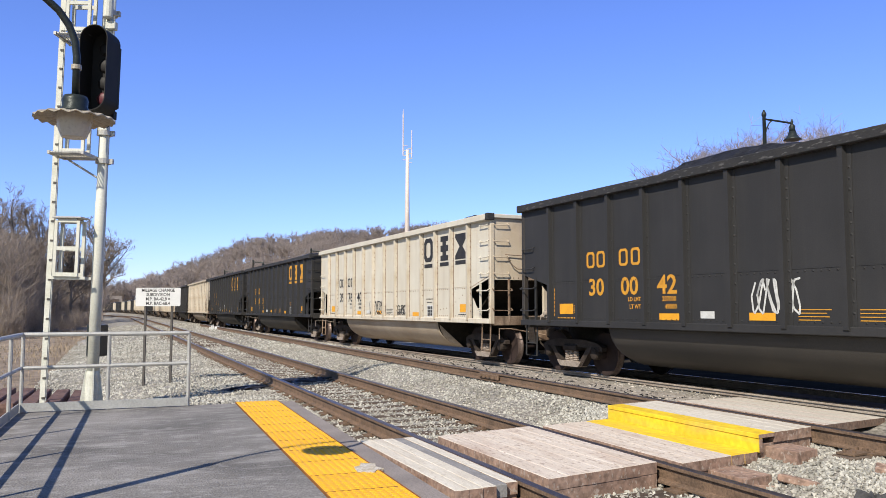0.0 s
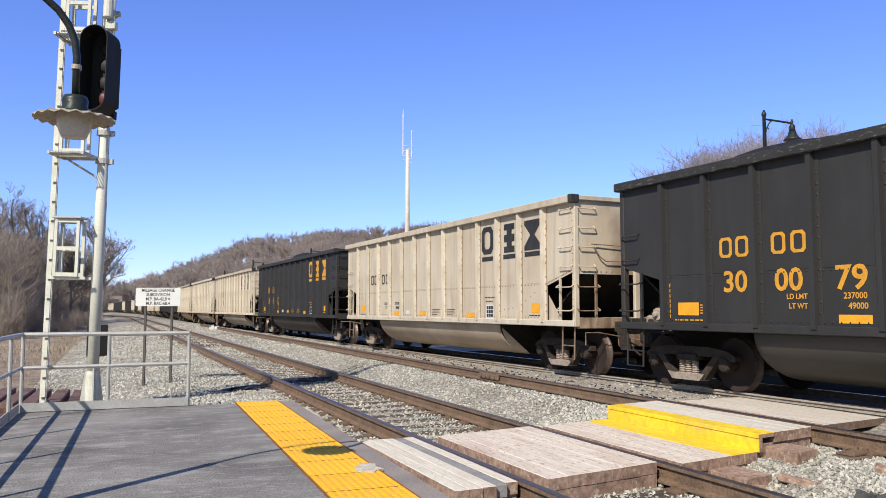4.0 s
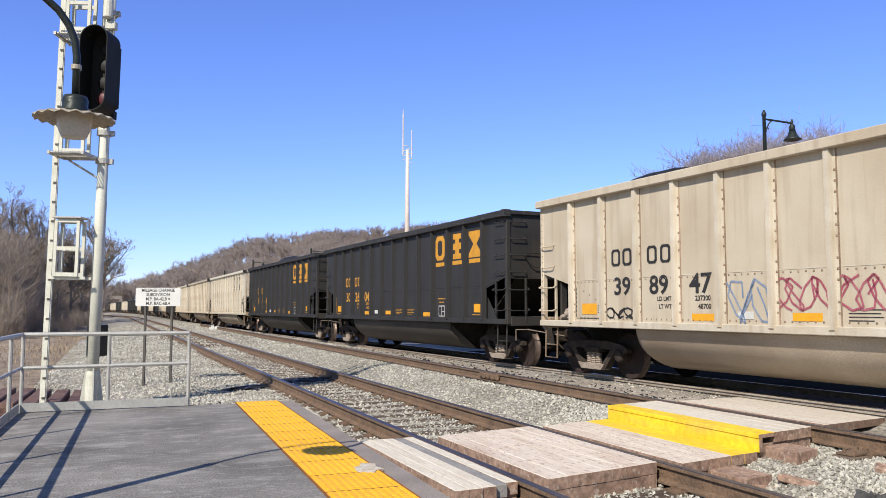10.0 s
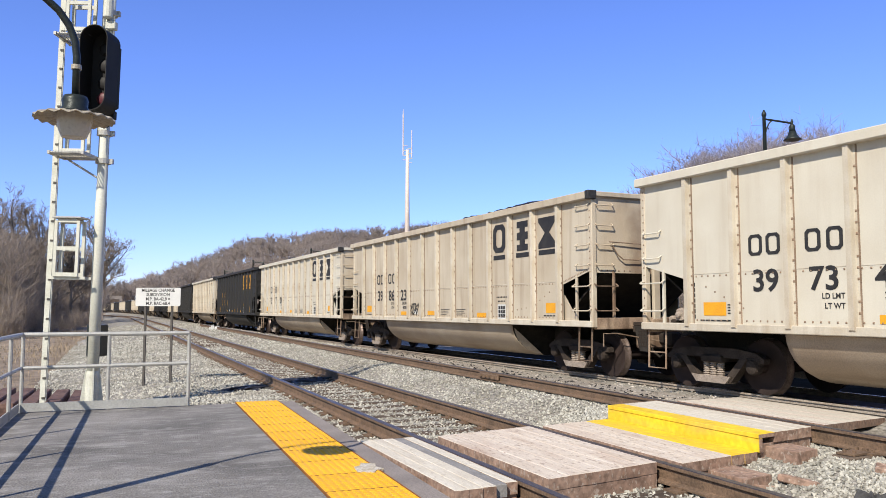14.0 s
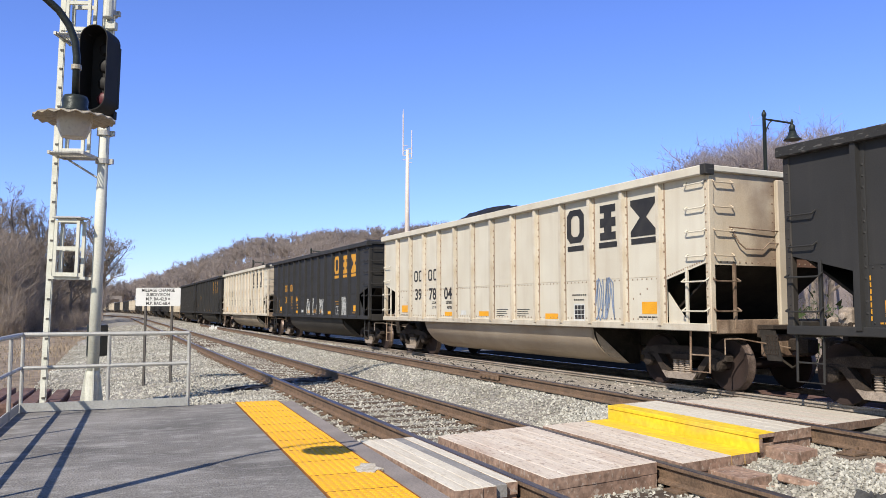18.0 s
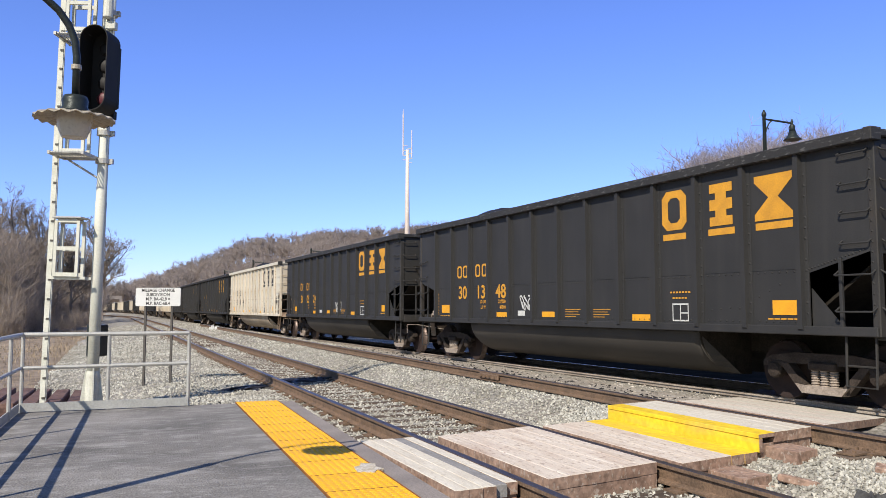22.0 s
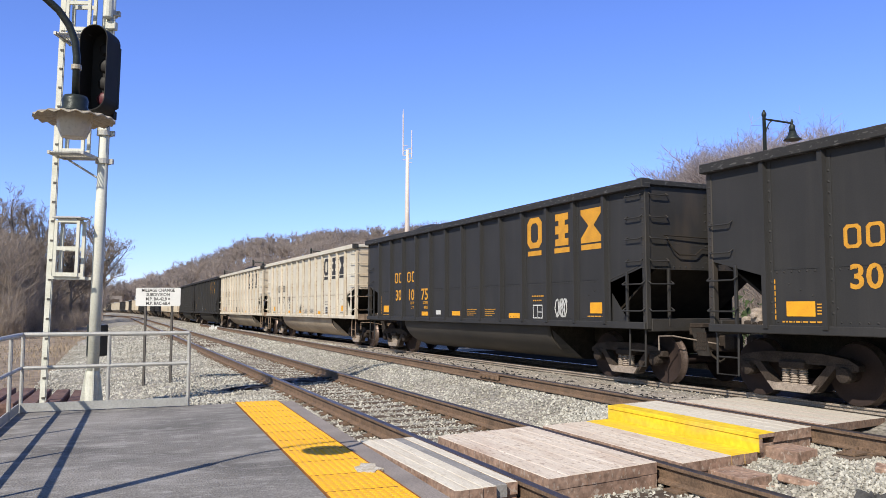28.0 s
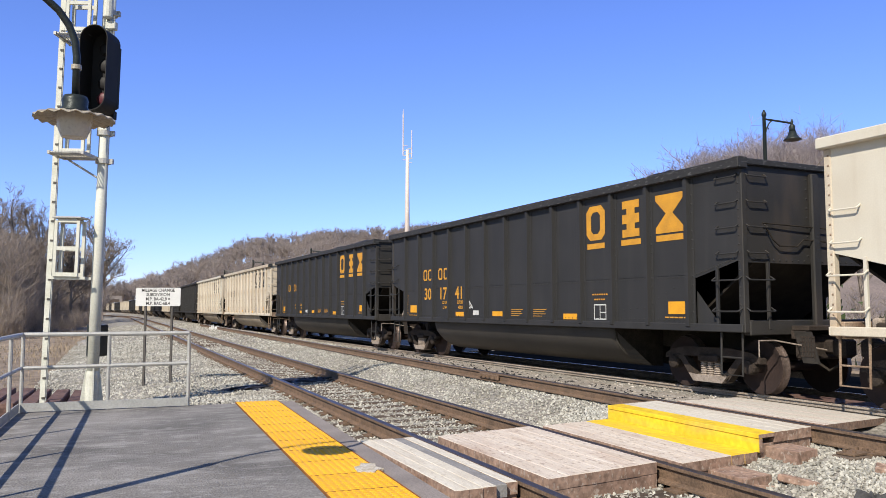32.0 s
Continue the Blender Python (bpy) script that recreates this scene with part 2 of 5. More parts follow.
JOINT = mat("dark_orange_joint", (0.3, 0.11, 0.02), (0.22, 0.08, 0.02), 3.0, 0.8, bump=0.0)
GREASE_SHADOW = mat("black_grease_and_shadow", (0.012, 0.012, 0.012), (0.03, 0.027, 0.025), 6.0, 0.5, bump=0.6, grain=0.4)


# ---- mesh tools ----
class Shape:
    """Vertices and faces of one part; every method adds to it."""

    def __init__(self):
        self.v, self.f, self.m, self.slot = [], [], [], 0

    def add(self, verts, faces):
        k = len(self.v)
        self.v += [tuple(p) for p in verts]
        self.f += [tuple(i + k for i in q) for q in faces]
        self.m += [self.slot] * len(faces)
        return self

    def box(self, x0, x1, y0, y1, z0, z1, c=0.0):
        if c <= 0:
            p = [(x, y, z) for z in (z0, z1) for y in (y0, y1) for x in (x0, x1)]
            return self.add(p, [(0, 2, 3, 1), (4, 5, 7, 6), (0, 1, 5, 4), (2, 6, 7, 3), (0, 4, 6, 2), (1, 3, 7, 5)])
        p = []
        for z, i in ((z0, c), (z0 + c, 0), (z1 - c, 0), (z1, c)):
            a, b, d, e = x0 + i, x1 - i, y0 + i, y1 - i
            p += [(a + c, d, z), (b - c, d, z), (b, d + c, z), (b, e - c, z), (b - c, e, z), (a + c, e, z), (a, e - c, z), (a, d + c, z)]
        f = [tuple(reversed(range(8))), tuple(range(24, 32))]
        for r in range(3):
            for i in range(8):
                j = (i + 1) % 8
                f.append((r * 8 + i, r * 8 + j, r * 8 + 8 + j, r * 8 + 8 + i))
        return self.add(p, f)

    def tube(self, pts, r, n=6, caps=True, r2=None):
        """A round bar along points."""
        pts = [Vector(p) for p in pts]
        rings, prev = [], None
        for i, p in enumerate(pts):
            d = (pts[min(i + 1, len(pts) - 1)] - pts[max(i - 1, 0)]).normalized()
            if prev is None:
                side = d.orthogonal().normalized()
            else:
                side = (prev - d * prev.dot(d))
                side = side.normalized() if side.length > 1e-6 else d.orthogonal().normalized()
            prev = side
            up = d.cross(side)
            rad = r if r2 is None else r + (r2 - r) * i / (len(pts) - 1)
            rings.append([p + (side * math.cos(a) + up * math.sin(a)) * rad for a in (2 * math.pi * k / n for k in range(n))])
        f = []
        for i in range(len(pts) - 1):
            for k in range(n):
                q = (k + 1) % n
                f.append((i * n + k, i * n + q, i * n + n + q, i * n + n + k))
        if caps:
            f += [tuple(reversed(range(n))), tuple(range((len(pts) - 1) * n, len(pts) * n))]
        return self.add([p for ring in rings for p in ring], f)

    def lathe(self, profile, centre=(0, 0, 0), n=24, axis="z", wave=0.0, waves=0):
        """Turn (radius, height) pairs round an axis."""
        v, f = [], []
        for r, h in profile:
            for k in range(n):
                a = 2 * math.pi * k / n
                rr = r * (1 + wave * math.cos(waves * a))
                p = (rr * math.cos(a), rr * math.sin(a), h)
                if axis == "x":
                    p = (h, p[0], p[1])
                elif axis == "y":
                    p = (p[0], h, p[1])
                v.append((p[0] + centre[0], p[1] + centre[1], p[2] + centre[2]))
        for i in range(len(profile) - 1):
            for k in range(n):
                q = (k + 1) % n
                f.append((i * n + k, i * n + q, i * n + n + q, i * n + n + k))
        f += [tuple(reversed(range(n))), tuple(range((len(profile) - 1) * n, len(profile) * n))]
        return self.add(v, f)

    def slab(self, outline, axis, lo, hi):
        """A flat outline (two numbers a corner) given thickness along an axis."""
        n = len(outline)
        put = {"x": lambda p, h: (h, p[0], p[1]), "y": lambda p, h: (p[0], h, p[1]), "z": lambda p, h: (p[0], p[1], h)}[axis]
        v = [put(p, lo) for p in outline] + [put(p, hi) for p in outline]
        f = [tuple(reversed(range(n))), tuple(range(n, 2 * n))]
        f += [(i, (i + 1) % n, n + (i + 1) % n, n + i) for i in range(n)]
        return self.add(v, f)

    def mesh(self, name, *mats, smooth=False):
        me = bpy.data.meshes.new(name)
        me.from_pydata(self.v, [], self.f)
        for m in mats:
            me.materials.append(m)
        if len(mats) > 1:
            me.polygons.foreach_set("material_index", self.m)
        b = bmesh.new()
        b.from_mesh(me)
        if len(self.v) < 20000:
            bmesh.ops.recalc_face_normals(b, faces=b.faces)
        b.to_mesh(me)
        b.free()
        if smooth:
            me.polygons.foreach_set("use_smooth", [True] * len(me.polygons))
        return me


def part(name, shape, material, parent=None, label="", smooth=False, at=None):
    """One mesh object, under a thing or a part."""
    if isinstance(shape, Shape):
        mats = material if isinstance(material, tuple) else (material,)
        shape = shape.mesh(name, *mats, smooth=smooth)
    ob = new(name, shape)
    if parent:
        ob.parent = parent
    if at is not None:
        ob.matrix_basis = at
    if label:
        ob["label"] = label
    return ob


def thing(name, m, label, category, group="", kind=""):
    ob = new(name)
    ob.matrix_basis = m
    return tagged(ob, label, category, group, kind)


LETTERS = {}


def letters(text, size, squeeze=1.0):
    """Lettering as a thin mesh, centred, in the plane y-z, read from the side of negative x."""
    key = (text, size, squeeze)
    if key not in LETTERS:
        cu = bpy.data.curves.new("lettering", "FONT")
        cu.body, cu.size, cu.align_x, cu.align_y, cu.extrude = text, size, "CENTER", "CENTER", 0.0
        cu.offset = size * 0.022
        cu.resolution_u = 3
        tmp = bpy.data.objects.new("lettering", cu)
        scene.collection.objects.link(tmp)
        bpy.context.view_layer.update()
        me = bpy.data.meshes.new_from_object(tmp.evaluated_get(bpy.context.evaluated_depsgraph_get()))
        bpy.data.objects.remove(tmp)
        for v in me.vertices:
            x, y, z = v.co
            v.co = (0.0, -x * squeeze, y)
        LETTERS[key] = me
    return LETTERS[key]


NUMBERS = ["300042", "397640", "300059", "300079", "", "301412", "398121", "397971", "398947", "302604", "301149", "397349", "398623", "397700", "300317", "397804", "301544", "397500", "301348", "300524", "398445", "300178", "302779", "301075", "397199", "398013", "301741"]
for number in NUMBERS:
    for k in range(0, len(number), 2):
        letters(number[k:k + 2], 0.47, 1.1)
for text in ("LD LMT", "LT WT"):
    letters(text, 0.11)
for text in ("237300", "237000", "48700", "49000"):
    letters(text, 0.12)


def letter_part(name, text, size, material, parent, x, y, z, squeeze=1.0):
    me = letters(text, size, squeeze)
    key = (text, size, squeeze, material.name)
    if key not in LETTERS:
        LETTERS[key] = me.copy()
        LETTERS[key].materials.clear()
        LETTERS[key].materials.append(material)
    return part(name, LETTERS[key], None, parent, at=pose(x, y, z))


# ---- the plan ----
# Tracks run at 22.8 degrees to the left of the view. lat is measured square to the near track, s along it.
TURN = radians(22.8)
US, UN = Vector((-math.sin(TURN), math.cos(TURN), 0)), Vector((math.cos(TURN), math.sin(TURN), 0))
RAIL_Z = -0.06      # rail head under the train
CAR_Z = -0.12       # datum of the car bodies
LIFT = RAIL_Z - CAR_Z
NEAR_BEND = 135.0   # where the near track begins to swing left


def near(s, lat, z=0.0):
    if s > NEAR_BEND:
        r = 260.0
        a = (s - NEAR_BEND) / r
        p = US * (NEAR_BEND + math.sin(a) * r) - UN * (r * (1 - math.cos(a)))
        n = UN * math.cos(a) + US * math.sin(a)
        p = p + n * lat
    else:
        p = US * s + UN * lat
    return Vector((p.x, p.y, z))


TH0, BEND, SIDE, STRAIGHT = -0.4531, 0.0006, 9.763, 88.0


def run(s, lat=1.6):
    """Point and heading of the train's line: an easy curve, a straight, then a slight swing left. lat from the near side of the cars."""
    q = min(s, STRAIGHT)
    th = TH0 + BEND * q
    x = SIDE * math.cos(TH0) + (math.cos(TH0) - math.cos(th)) / BEND
    y = -SIDE * math.sin(TH0) + (math.sin(th) - math.sin(TH0)) / BEND
    r = min(max(s - STRAIGHT, 0.0), 70.0)
    x += r * math.sin(th)
    y += r * math.cos(th)
    e = max(s - STRAIGHT - 70.0, 0.0)
    if e:
        k, t0 = -0.0003, th
        th = t0 + k * e
        x += (math.cos(t0) - math.cos(th)) / k
        y += (math.sin(th) - math.sin(t0)) / k
    return x + lat * math.cos(th), y - lat * math.sin(th), th


NUDGE = {21: -0.15, 22: 0.2, 23: 0.24, 24: 0.1}  # slack in the couplers


def lead(i, t):
    """Where the leading corner of car i is at t seconds."""
    return 0.8966 + 16.55 * i + NUDGE.get(i, 0.0) - 13.3307 * t - 0.000808 * t * t + 0.00016467 * t ** 3


def smooth_step(x, a, b):
    u = min(max((x - a) / (b - a), 0), 1)
    return u * u * (3 - 2 * u)


def bed(lat):
    """Height of the ballast across the tracks."""
    z = -0.205
    z += 0.17 * smooth_step(lat, 5.0, 6.2)
    z -= 0.14 * smooth_step(lat, 7.2, 9.4) + 0.1 * smooth_step(lat, 10.2, 11.2)
    z -= 0.19 * (1 - smooth_step(lat, -0.6, 1.6))
    return z


# ---- ground and tracks ----
def sheet(name, rows, material, label, category, kind="structure"):
    """A sheet from a grid of points."""
    nx = len(rows[0])
    v = [tuple(p) for r in rows for p in r]
    f = [(i * nx + j, i * nx + j + 1, i * nx + nx + j + 1, i * nx + nx + j) for i in range(len(rows) - 1) for j in range(nx - 1)]
    me = bpy.data.meshes.new(name)
    me.from_pydata(v, [], f)
    me.materials.append(material)
    if f and me.polygons[0].normal.z < 0:
        me.flip_normals()
    return tagged(new(name, me), label, category, "", kind)


def ground_z(x, y):
    p = Vector((x, y, 0))
    lat, s = p.dot(UN), p.dot(US)
    z = -0.52
    z += 0.10 * noise.noise(Vector((x * 0.15, y * 0.15, 0)))
    if lat < -3:
        z += 0.5 * smooth_step(-lat, 6, 25) * noise.noise(Vector((x * 0.05, y * 0.05, 3))) + 0.5 * smooth_step(-lat, 10, 60)
    return z


steps = [-60, -30, -15, -8, -4, 0, 4, 8, 12, 16, 20, 25, 30, 36, 43, 50, 60, 72, 86, 100, 120, 150, 190, 240, 320, 450, 700, 1200, 2200, 4000]
lats = [-3500, -1200, -500, -220, -120, -80, -60, -45, -35, -27, -20, -15, -11, -8, -6, -4, -2, 0, 4, 10, 16, 24, 40, 80, 200, 500, 1200, 3500]
rows = []
for s in steps:
    row = []
    for la in lats:
        p = US * s + UN * la
        row.append((p.x, p.y, ground_z(p.x, p.y)))
    rows.append(row)
rows.insert(0, [(p[0] + US.x * -3000, p[1] + US.y * -3000, -0.5) for p in rows[0]])
ground = sheet("ground", rows, DRY_GRASS, "dry winter grass and bare earth beside the railway", "ground")

ballast_lats = [-1.6, -0.9, -0.2, 0.4, 1.0, 1.6, 2.2, 3.0, 3.8, 4.6, 5.0, 5.4, 5.8, 6.2, 6.8, 7.2, 7.8, 8.4, 8.8, 10, 12, 14.5, 15.6]
rows = []
s = -60.0
while s < 460:
    row = []
    for la in ballast_lats:
        w = 0.7 * noise.noise(Vector((s * 0.23, 1.7, 0))) if la < -0.5 else 0
        z = -0.62 if la in (ballast_lats[0], ballast_lats[-1]) else bed(la) + 0.025 * noise.noise(Vector((s * 0.8, la * 1.2, 0)))
        q = US * s + UN * (la + w)
        row.append((q.x, q.y, z))
    rows.append(row)
    s += 1.0 if s < 60 else 6.0
sheet("ballast_bed", rows, BALLAST, "grey crushed-stone ballast bed under the tracks", "ballast")

RAIL_PROFILE = [(-0.07, -0.17), (0.07, -0.17), (0.07, -0.155), (0.012, -0.135), (0.012, -0.045), (0.036, -0.036), (0.036, -0.006), (0.03, 0.0), (-0.03, 0.0), (-0.036, -0.006), (-0.036, -0.036), (-0.012, -0.045), (-0.012, -0.135), (-0.07, -0.155)]


def rail(points, parent, head, label, side=RAIL_SIDE):
    """A rolled rail along (x, y, z, nx, ny) places."""
    sh, n = Shape(), len(RAIL_PROFILE)
    for x, y, z, nx, ny in points:
        sh.v += [(x + nx * a, y + ny * a, z + b) for a, b in RAIL_PROFILE]
    for i in range(len(points) - 1):
        for k in range(n):
            q = (k + 1) % n
            sh.f.append((i * n + k, i * n + q, i * n + n + q, i * n + n + k))
            sh.m.append(1 if k in (6, 7, 8) else 0)
    return part("rail", sh, (side, head), parent, label)


def near_places(lat, z, s0, s1):
    out, s = [], s0
    while s < s1:
        a, b = near(s, lat, z), near(s + 0.5, lat, z)
        d = (b - a).normalized()
        out.append((a.x, a.y, z, d.y, -d.x))
        s += 4.0 if s < NEAR_BEND else 6.0
    return out


def run_places(lat, z, s0, s1):
    out, s = [], s0
    while s < s1:
        x, y, th = run(s, lat)
        out.append((x, y, z, math.cos(th), -math.sin(th)))
        s += 6.0
    return out


TIE_SHAPE = Shape().box(-1.28, 1.28, -0.11, 0.11, -0.2, 0.0, 0.012).mesh("tie", TIE)
PLATE_SHAPE = Shape().box(-0.17, 0.17, -0.09, 0.09, 0.0, 0.018).box(0.09, 0.115, -0.06, -0.035, 0.018, 0.045).box(-0.115, -0.09, 0.035, 0.06, 0.018, 0.045).box(-0.115, -0.09, -0.06, -0.035, 0.018, 0.045).box(0.09, 0.115, 0.035, 0.06, 0.018, 0.045).mesh("tie_plate", RAIL_SIDE)

near_track = thing("near_track", pose(0, 0, 0), "rusty railway track on weathered ties beside the platform", "railway track", kind="structure")
rail(near_places(3.08, 0.0, -40, 300), near_track, RAIL_HEAD, "dull-headed rusty rail")
rail(near_places(4.585, 0.0, -40, 300), near_track, RAIL_HEAD, "dull-headed rusty rail")
s = -6.0
while s < 62:
    p = near(s, 3.83, -0.19)
    part("tie", TIE_SHAPE, None, near_track, at=pose(p.x, p.y, p.z, 0, 0, 22.8 + random.uniform(-1.5, 1.5)))
    if 2 < s < 30:
        for la in (3.08, 4.585):
            p = near(s, la, -0.189)
            part("tie_plate", PLATE_SHAPE, None, near_track, at=pose(p.x, p.y, p.z, 0, 0, 22.8))
    s += 0.55

middle_rail = thing("middle_rail", pose(0, 0, 0), "rusty running rail set level with the crossing boards", "rail", kind="structure")
rail(near_places(6.72, 0.17, -30, 70), middle_rail, RAIL_HEAD, "rusty rail with a dark worn head")
for s in (3.7, 4.25, 4.82, 5.42):
    p = near(s, 7.56, 0.0)
    part("tie", TIE_SHAPE, None, middle_rail, at=pose(p.x, p.y, p.z, 0, 0, 22.8 + random.uniform(-1.5, 1.5)))
    for la in (6.72, 6.5):
        p = near(s + (0.0 if la > 6.6 else 0.04), la, 0.001 if la > 6.6 else 0.006)
        part("tie_plate", PLATE_SHAPE, None, middle_rail, "rusty spiked tie plate", at=pose(p.x, p.y, p.z, 0, 0, 22.8 + (0 if la > 6.6 else 9)))
for s0 in (13.6,):
    p = near(s0, 6.66, 0.09)
    part("joint_bar", Shape().box(-0.02, 0.02, -0.4, 0.4, -0.055, 0.045, 0.01).box(-0.05, -0.02, -0.3, -0.26, -0.02, 0.02).box(-0.05, -0.02, -0.1, -0.06, -0.02, 0.02).box(-0.05, -0.02, 0.06, 0.1, -0.02, 0.02).box(-0.05, -0.02, 0.26, 0.3, -0.02, 0.02), RAIL_SIDE, middle_rail, at=pose(p.x, p.y, p.z, 0, 0, 22.8))

main_track = thing("main_track", pose(0, 0, 0), "busy main track with polished rail heads under the coal train", "railway track", kind="structure")
rail(run_places(0.85, RAIL_Z, -60, 620), main_track, RAIL_SHINY, "bright-headed rail caked with pale dust", RAIL_DUSTY)
rail(run_places(2.355, RAIL_Z, -60, 620), main_track, RAIL_SHINY, "bright polished rail head")
s = -8.0
while s < 46:
    x, y, th = run(s, 1.6)
    part("tie", TIE_SHAPE, None, main_track, at=pose(x, y, RAIL_Z - 0.175, 0, 0, -math.degrees(th) + random.uniform(-1.2, 1.2)))
    s += 0.55


def stones(name, count, place, size, material, label, seed):
    """Crushed stones as rough eight-faced lumps in one mesh."""
    rng = np.random.default_rng(seed)
    base = np.array([(1, 0, 0), (-1, 0, 0), (0, 1, 0), (0, -1, 0), (0, 0, 1), (0, 0, -1)], float)
    tris = np.array([(0, 2, 4), (2, 1, 4), (1, 3, 4), (3, 0, 4), (2, 0, 5), (1, 2, 5), (3, 1, 5), (0, 3, 5)])
    c = place(rng.random(count), rng.random(count))
    v = base[None] * rng.uniform(0.55, 1.25, (count, 6, 1)) * rng.uniform(0.6, 1.2, (count, 1, 3))
    q, _ = np.linalg.qr(rng.normal(size=(count, 3, 3)))
    v = np.einsum("nij,nkj->nki", q, v) * (rng.uniform(*size, (count, 1, 1)))
    v += c[:, None, :]
    me = bpy.data.meshes.new(name)
    faces = (tris[None] + 6 * np.arange(count)[:, None, None]).reshape(-1, 3)
    me.from_pydata(v.reshape(-1, 3).tolist(), [], faces.tolist())
    me.materials.append(material)
    return tagged(new(name, me), label, "ballast stones", "", "stuff")


def strip_place(s0, s1, l0, l1, power=1.6):
    grid = np.linspace(l0, l1, 200)
    heights = np.array([bed(g) for g in grid])

    def place(a, b):
        s = s0 + (s1 - s0) * a ** power
        la = l0 + (l1 - l0) * b
        return np.column_stack((US.x * s + UN.x * la, US.y * s + UN.y * la, np.interp(la, grid, heights) + 0.008))
    return place


stones("ballast_stones", 36000, strip_place(2.0, 34, 2.3, 6.7), (0.015, 0.032), STONE, "loose grey and white crushed ballast stones", 3)
stones("ballast_stones", 15000, strip_place(1.5, 9.5, 4.7, 7.6, 1.0), (0.014, 0.031), STONE, "loose grey and white crushed ballast stones", 4)
stones("ballast_stones", 20000, strip_place(11.5, 42, -1.5, 2.9), (0.02, 0.04), STONE, "pale crushed ballast stones on the shoulder", 5)
stones("ballast_stones", 5200, strip_place(8.6, 45, 6.85, 10.0), (0.012, 0.03), DUSTY_STONE, "dusty pale ballast stones beside the main track", 6)
stones("track_debris", 700, strip_place(8.6, 30, 8.0, 9.3, 1.2), (0.02, 0.05), COAL, "dark coal crumbs spilt along the main track", 16)
stones("ballast_stones", 9000, strip_place(28, 80, -1.0, 9.0, 1.2), (0.035, 0.07), STONE, "ballast stones further along the line", 7)

rows = []
for k in range(60):
    s = 8.6 + 0.6 * k
    rows.append([tuple(near(s, la, bed(la) + 0.018 + 0.012 * noise.noise(Vector((s, la * 2, 5))))) for la in (6.9, 7.3, 7.8, 8.4, 9.0, 9.4 + 0.2 * noise.noise(Vector((s * 0.7, 0, 9))))])
sheet("dust_strip", rows, DUST, "pale stone dust packed beside the rail", "ballast")
# dark sheet laid over the roadbed to deepen the train's shade
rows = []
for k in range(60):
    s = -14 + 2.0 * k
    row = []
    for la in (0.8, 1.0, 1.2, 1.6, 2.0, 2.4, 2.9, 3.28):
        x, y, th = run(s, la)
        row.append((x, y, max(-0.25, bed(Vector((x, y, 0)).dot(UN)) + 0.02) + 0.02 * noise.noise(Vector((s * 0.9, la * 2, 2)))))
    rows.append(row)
sheet("coal_dust_bed", rows, SHADE_BED, "near-black sheet on the roadbed, the train's shade put into its colour", "ballast")

# ---- platform ----
PT = radians(20.7)
PS, PN = Vector((-math.sin(PT), math.cos(PT), 0)), Vector((math.cos(PT), math.sin(PT), 0))
PLAT = pose(0, 0, 0, 0, 0, 20.7)
platform = thing("platform", PLAT, "low asphalt station platform with a concrete edge", "platform", kind="structure")
part("slab", Shape().box(-1.55, 1.29, -25, 11.86, -0.6, 0.0, 0.01), ASPHALT, platform, "dark worn asphalt surface")
part("edge", Shape().box(1.294, 2.14, -25, 11.98, -0.6, -0.012, 0.012), CONCRETE, platform, "grey concrete platform edge")
tile = Shape().box(0, 0.6, 0, 0.594, -0.02, 0.008, 0.006)
for i in range(10):
    for j in range(10):
        x, y = 0.03 + 0.06 * i, 0.03 + 0.06 * j
        tile.add([(x - .017, y - .017, .008), (x + .017, y - .017, .008), (x + .017, y + .017, .008), (x - .017, y + .017, .008), (x - .01, y - .01, .014), (x + .01, y - .01, .014), (x + .01, y + .01, .014), (x - .01, y + .01, .014)], [(4, 5, 6, 7), (0, 1, 5, 4), (1, 2, 6, 5), (2, 3, 7, 6), (3, 0, 4, 7)])
tile = tile.mesh("tactile_tile", TACTILE)
joint = Shape().box(0.0, 0.6, 0.0, 0.012, -0.01, 0.0095).mesh("joint_strip", JOINT)
for x in (1.2915, 1.899):
    part("border_strip", Shape().box(x - 0.0045, x + 0.0045, -4.2, 11.95, -0.02, 0.0095), JOINT, platform, "thin dark orange border")
s = 11.36
while s > -4:
    part("tactile_tile", tile, None, platform, at=pose(1.297, s, 0))
    part("joint_strip", joint, None, platform, at=pose(1.297, s - 0.0125, 0))
    s -= 0.607
WORN = [(1.70, 6.50), (1.83, 6.44), (1.87, 6.52), (1.94, 6.54), (1.9, 6.66), (1.93, 6.78), (1.82, 6.86), (1.78, 6.74), (1.72, 6.7)]
part("worn_patch", Shape().slab([(x + 0.0, y) for x, y in WORN], "z", 0.0, 0.0155), BARE, platform, "bare patch where the yellow has worn off")
stones("platform_grit", 500, lambda a, b: np.column_stack((PS.x * (11.87 + 0.35 * a) + PN.x * (-1.4 + 3.0 * b), PS.y * (11.87 + 0.35 * a) + PN.y * (-1.4 + 3.0 * b), np.full(len(a), -0.03))), (0.01, 0.03), STONE, "grit along the platform's end", 12)


def bar(sh, a, b, r=0.021, n=8):
    return sh.tube([a, b], r, n)


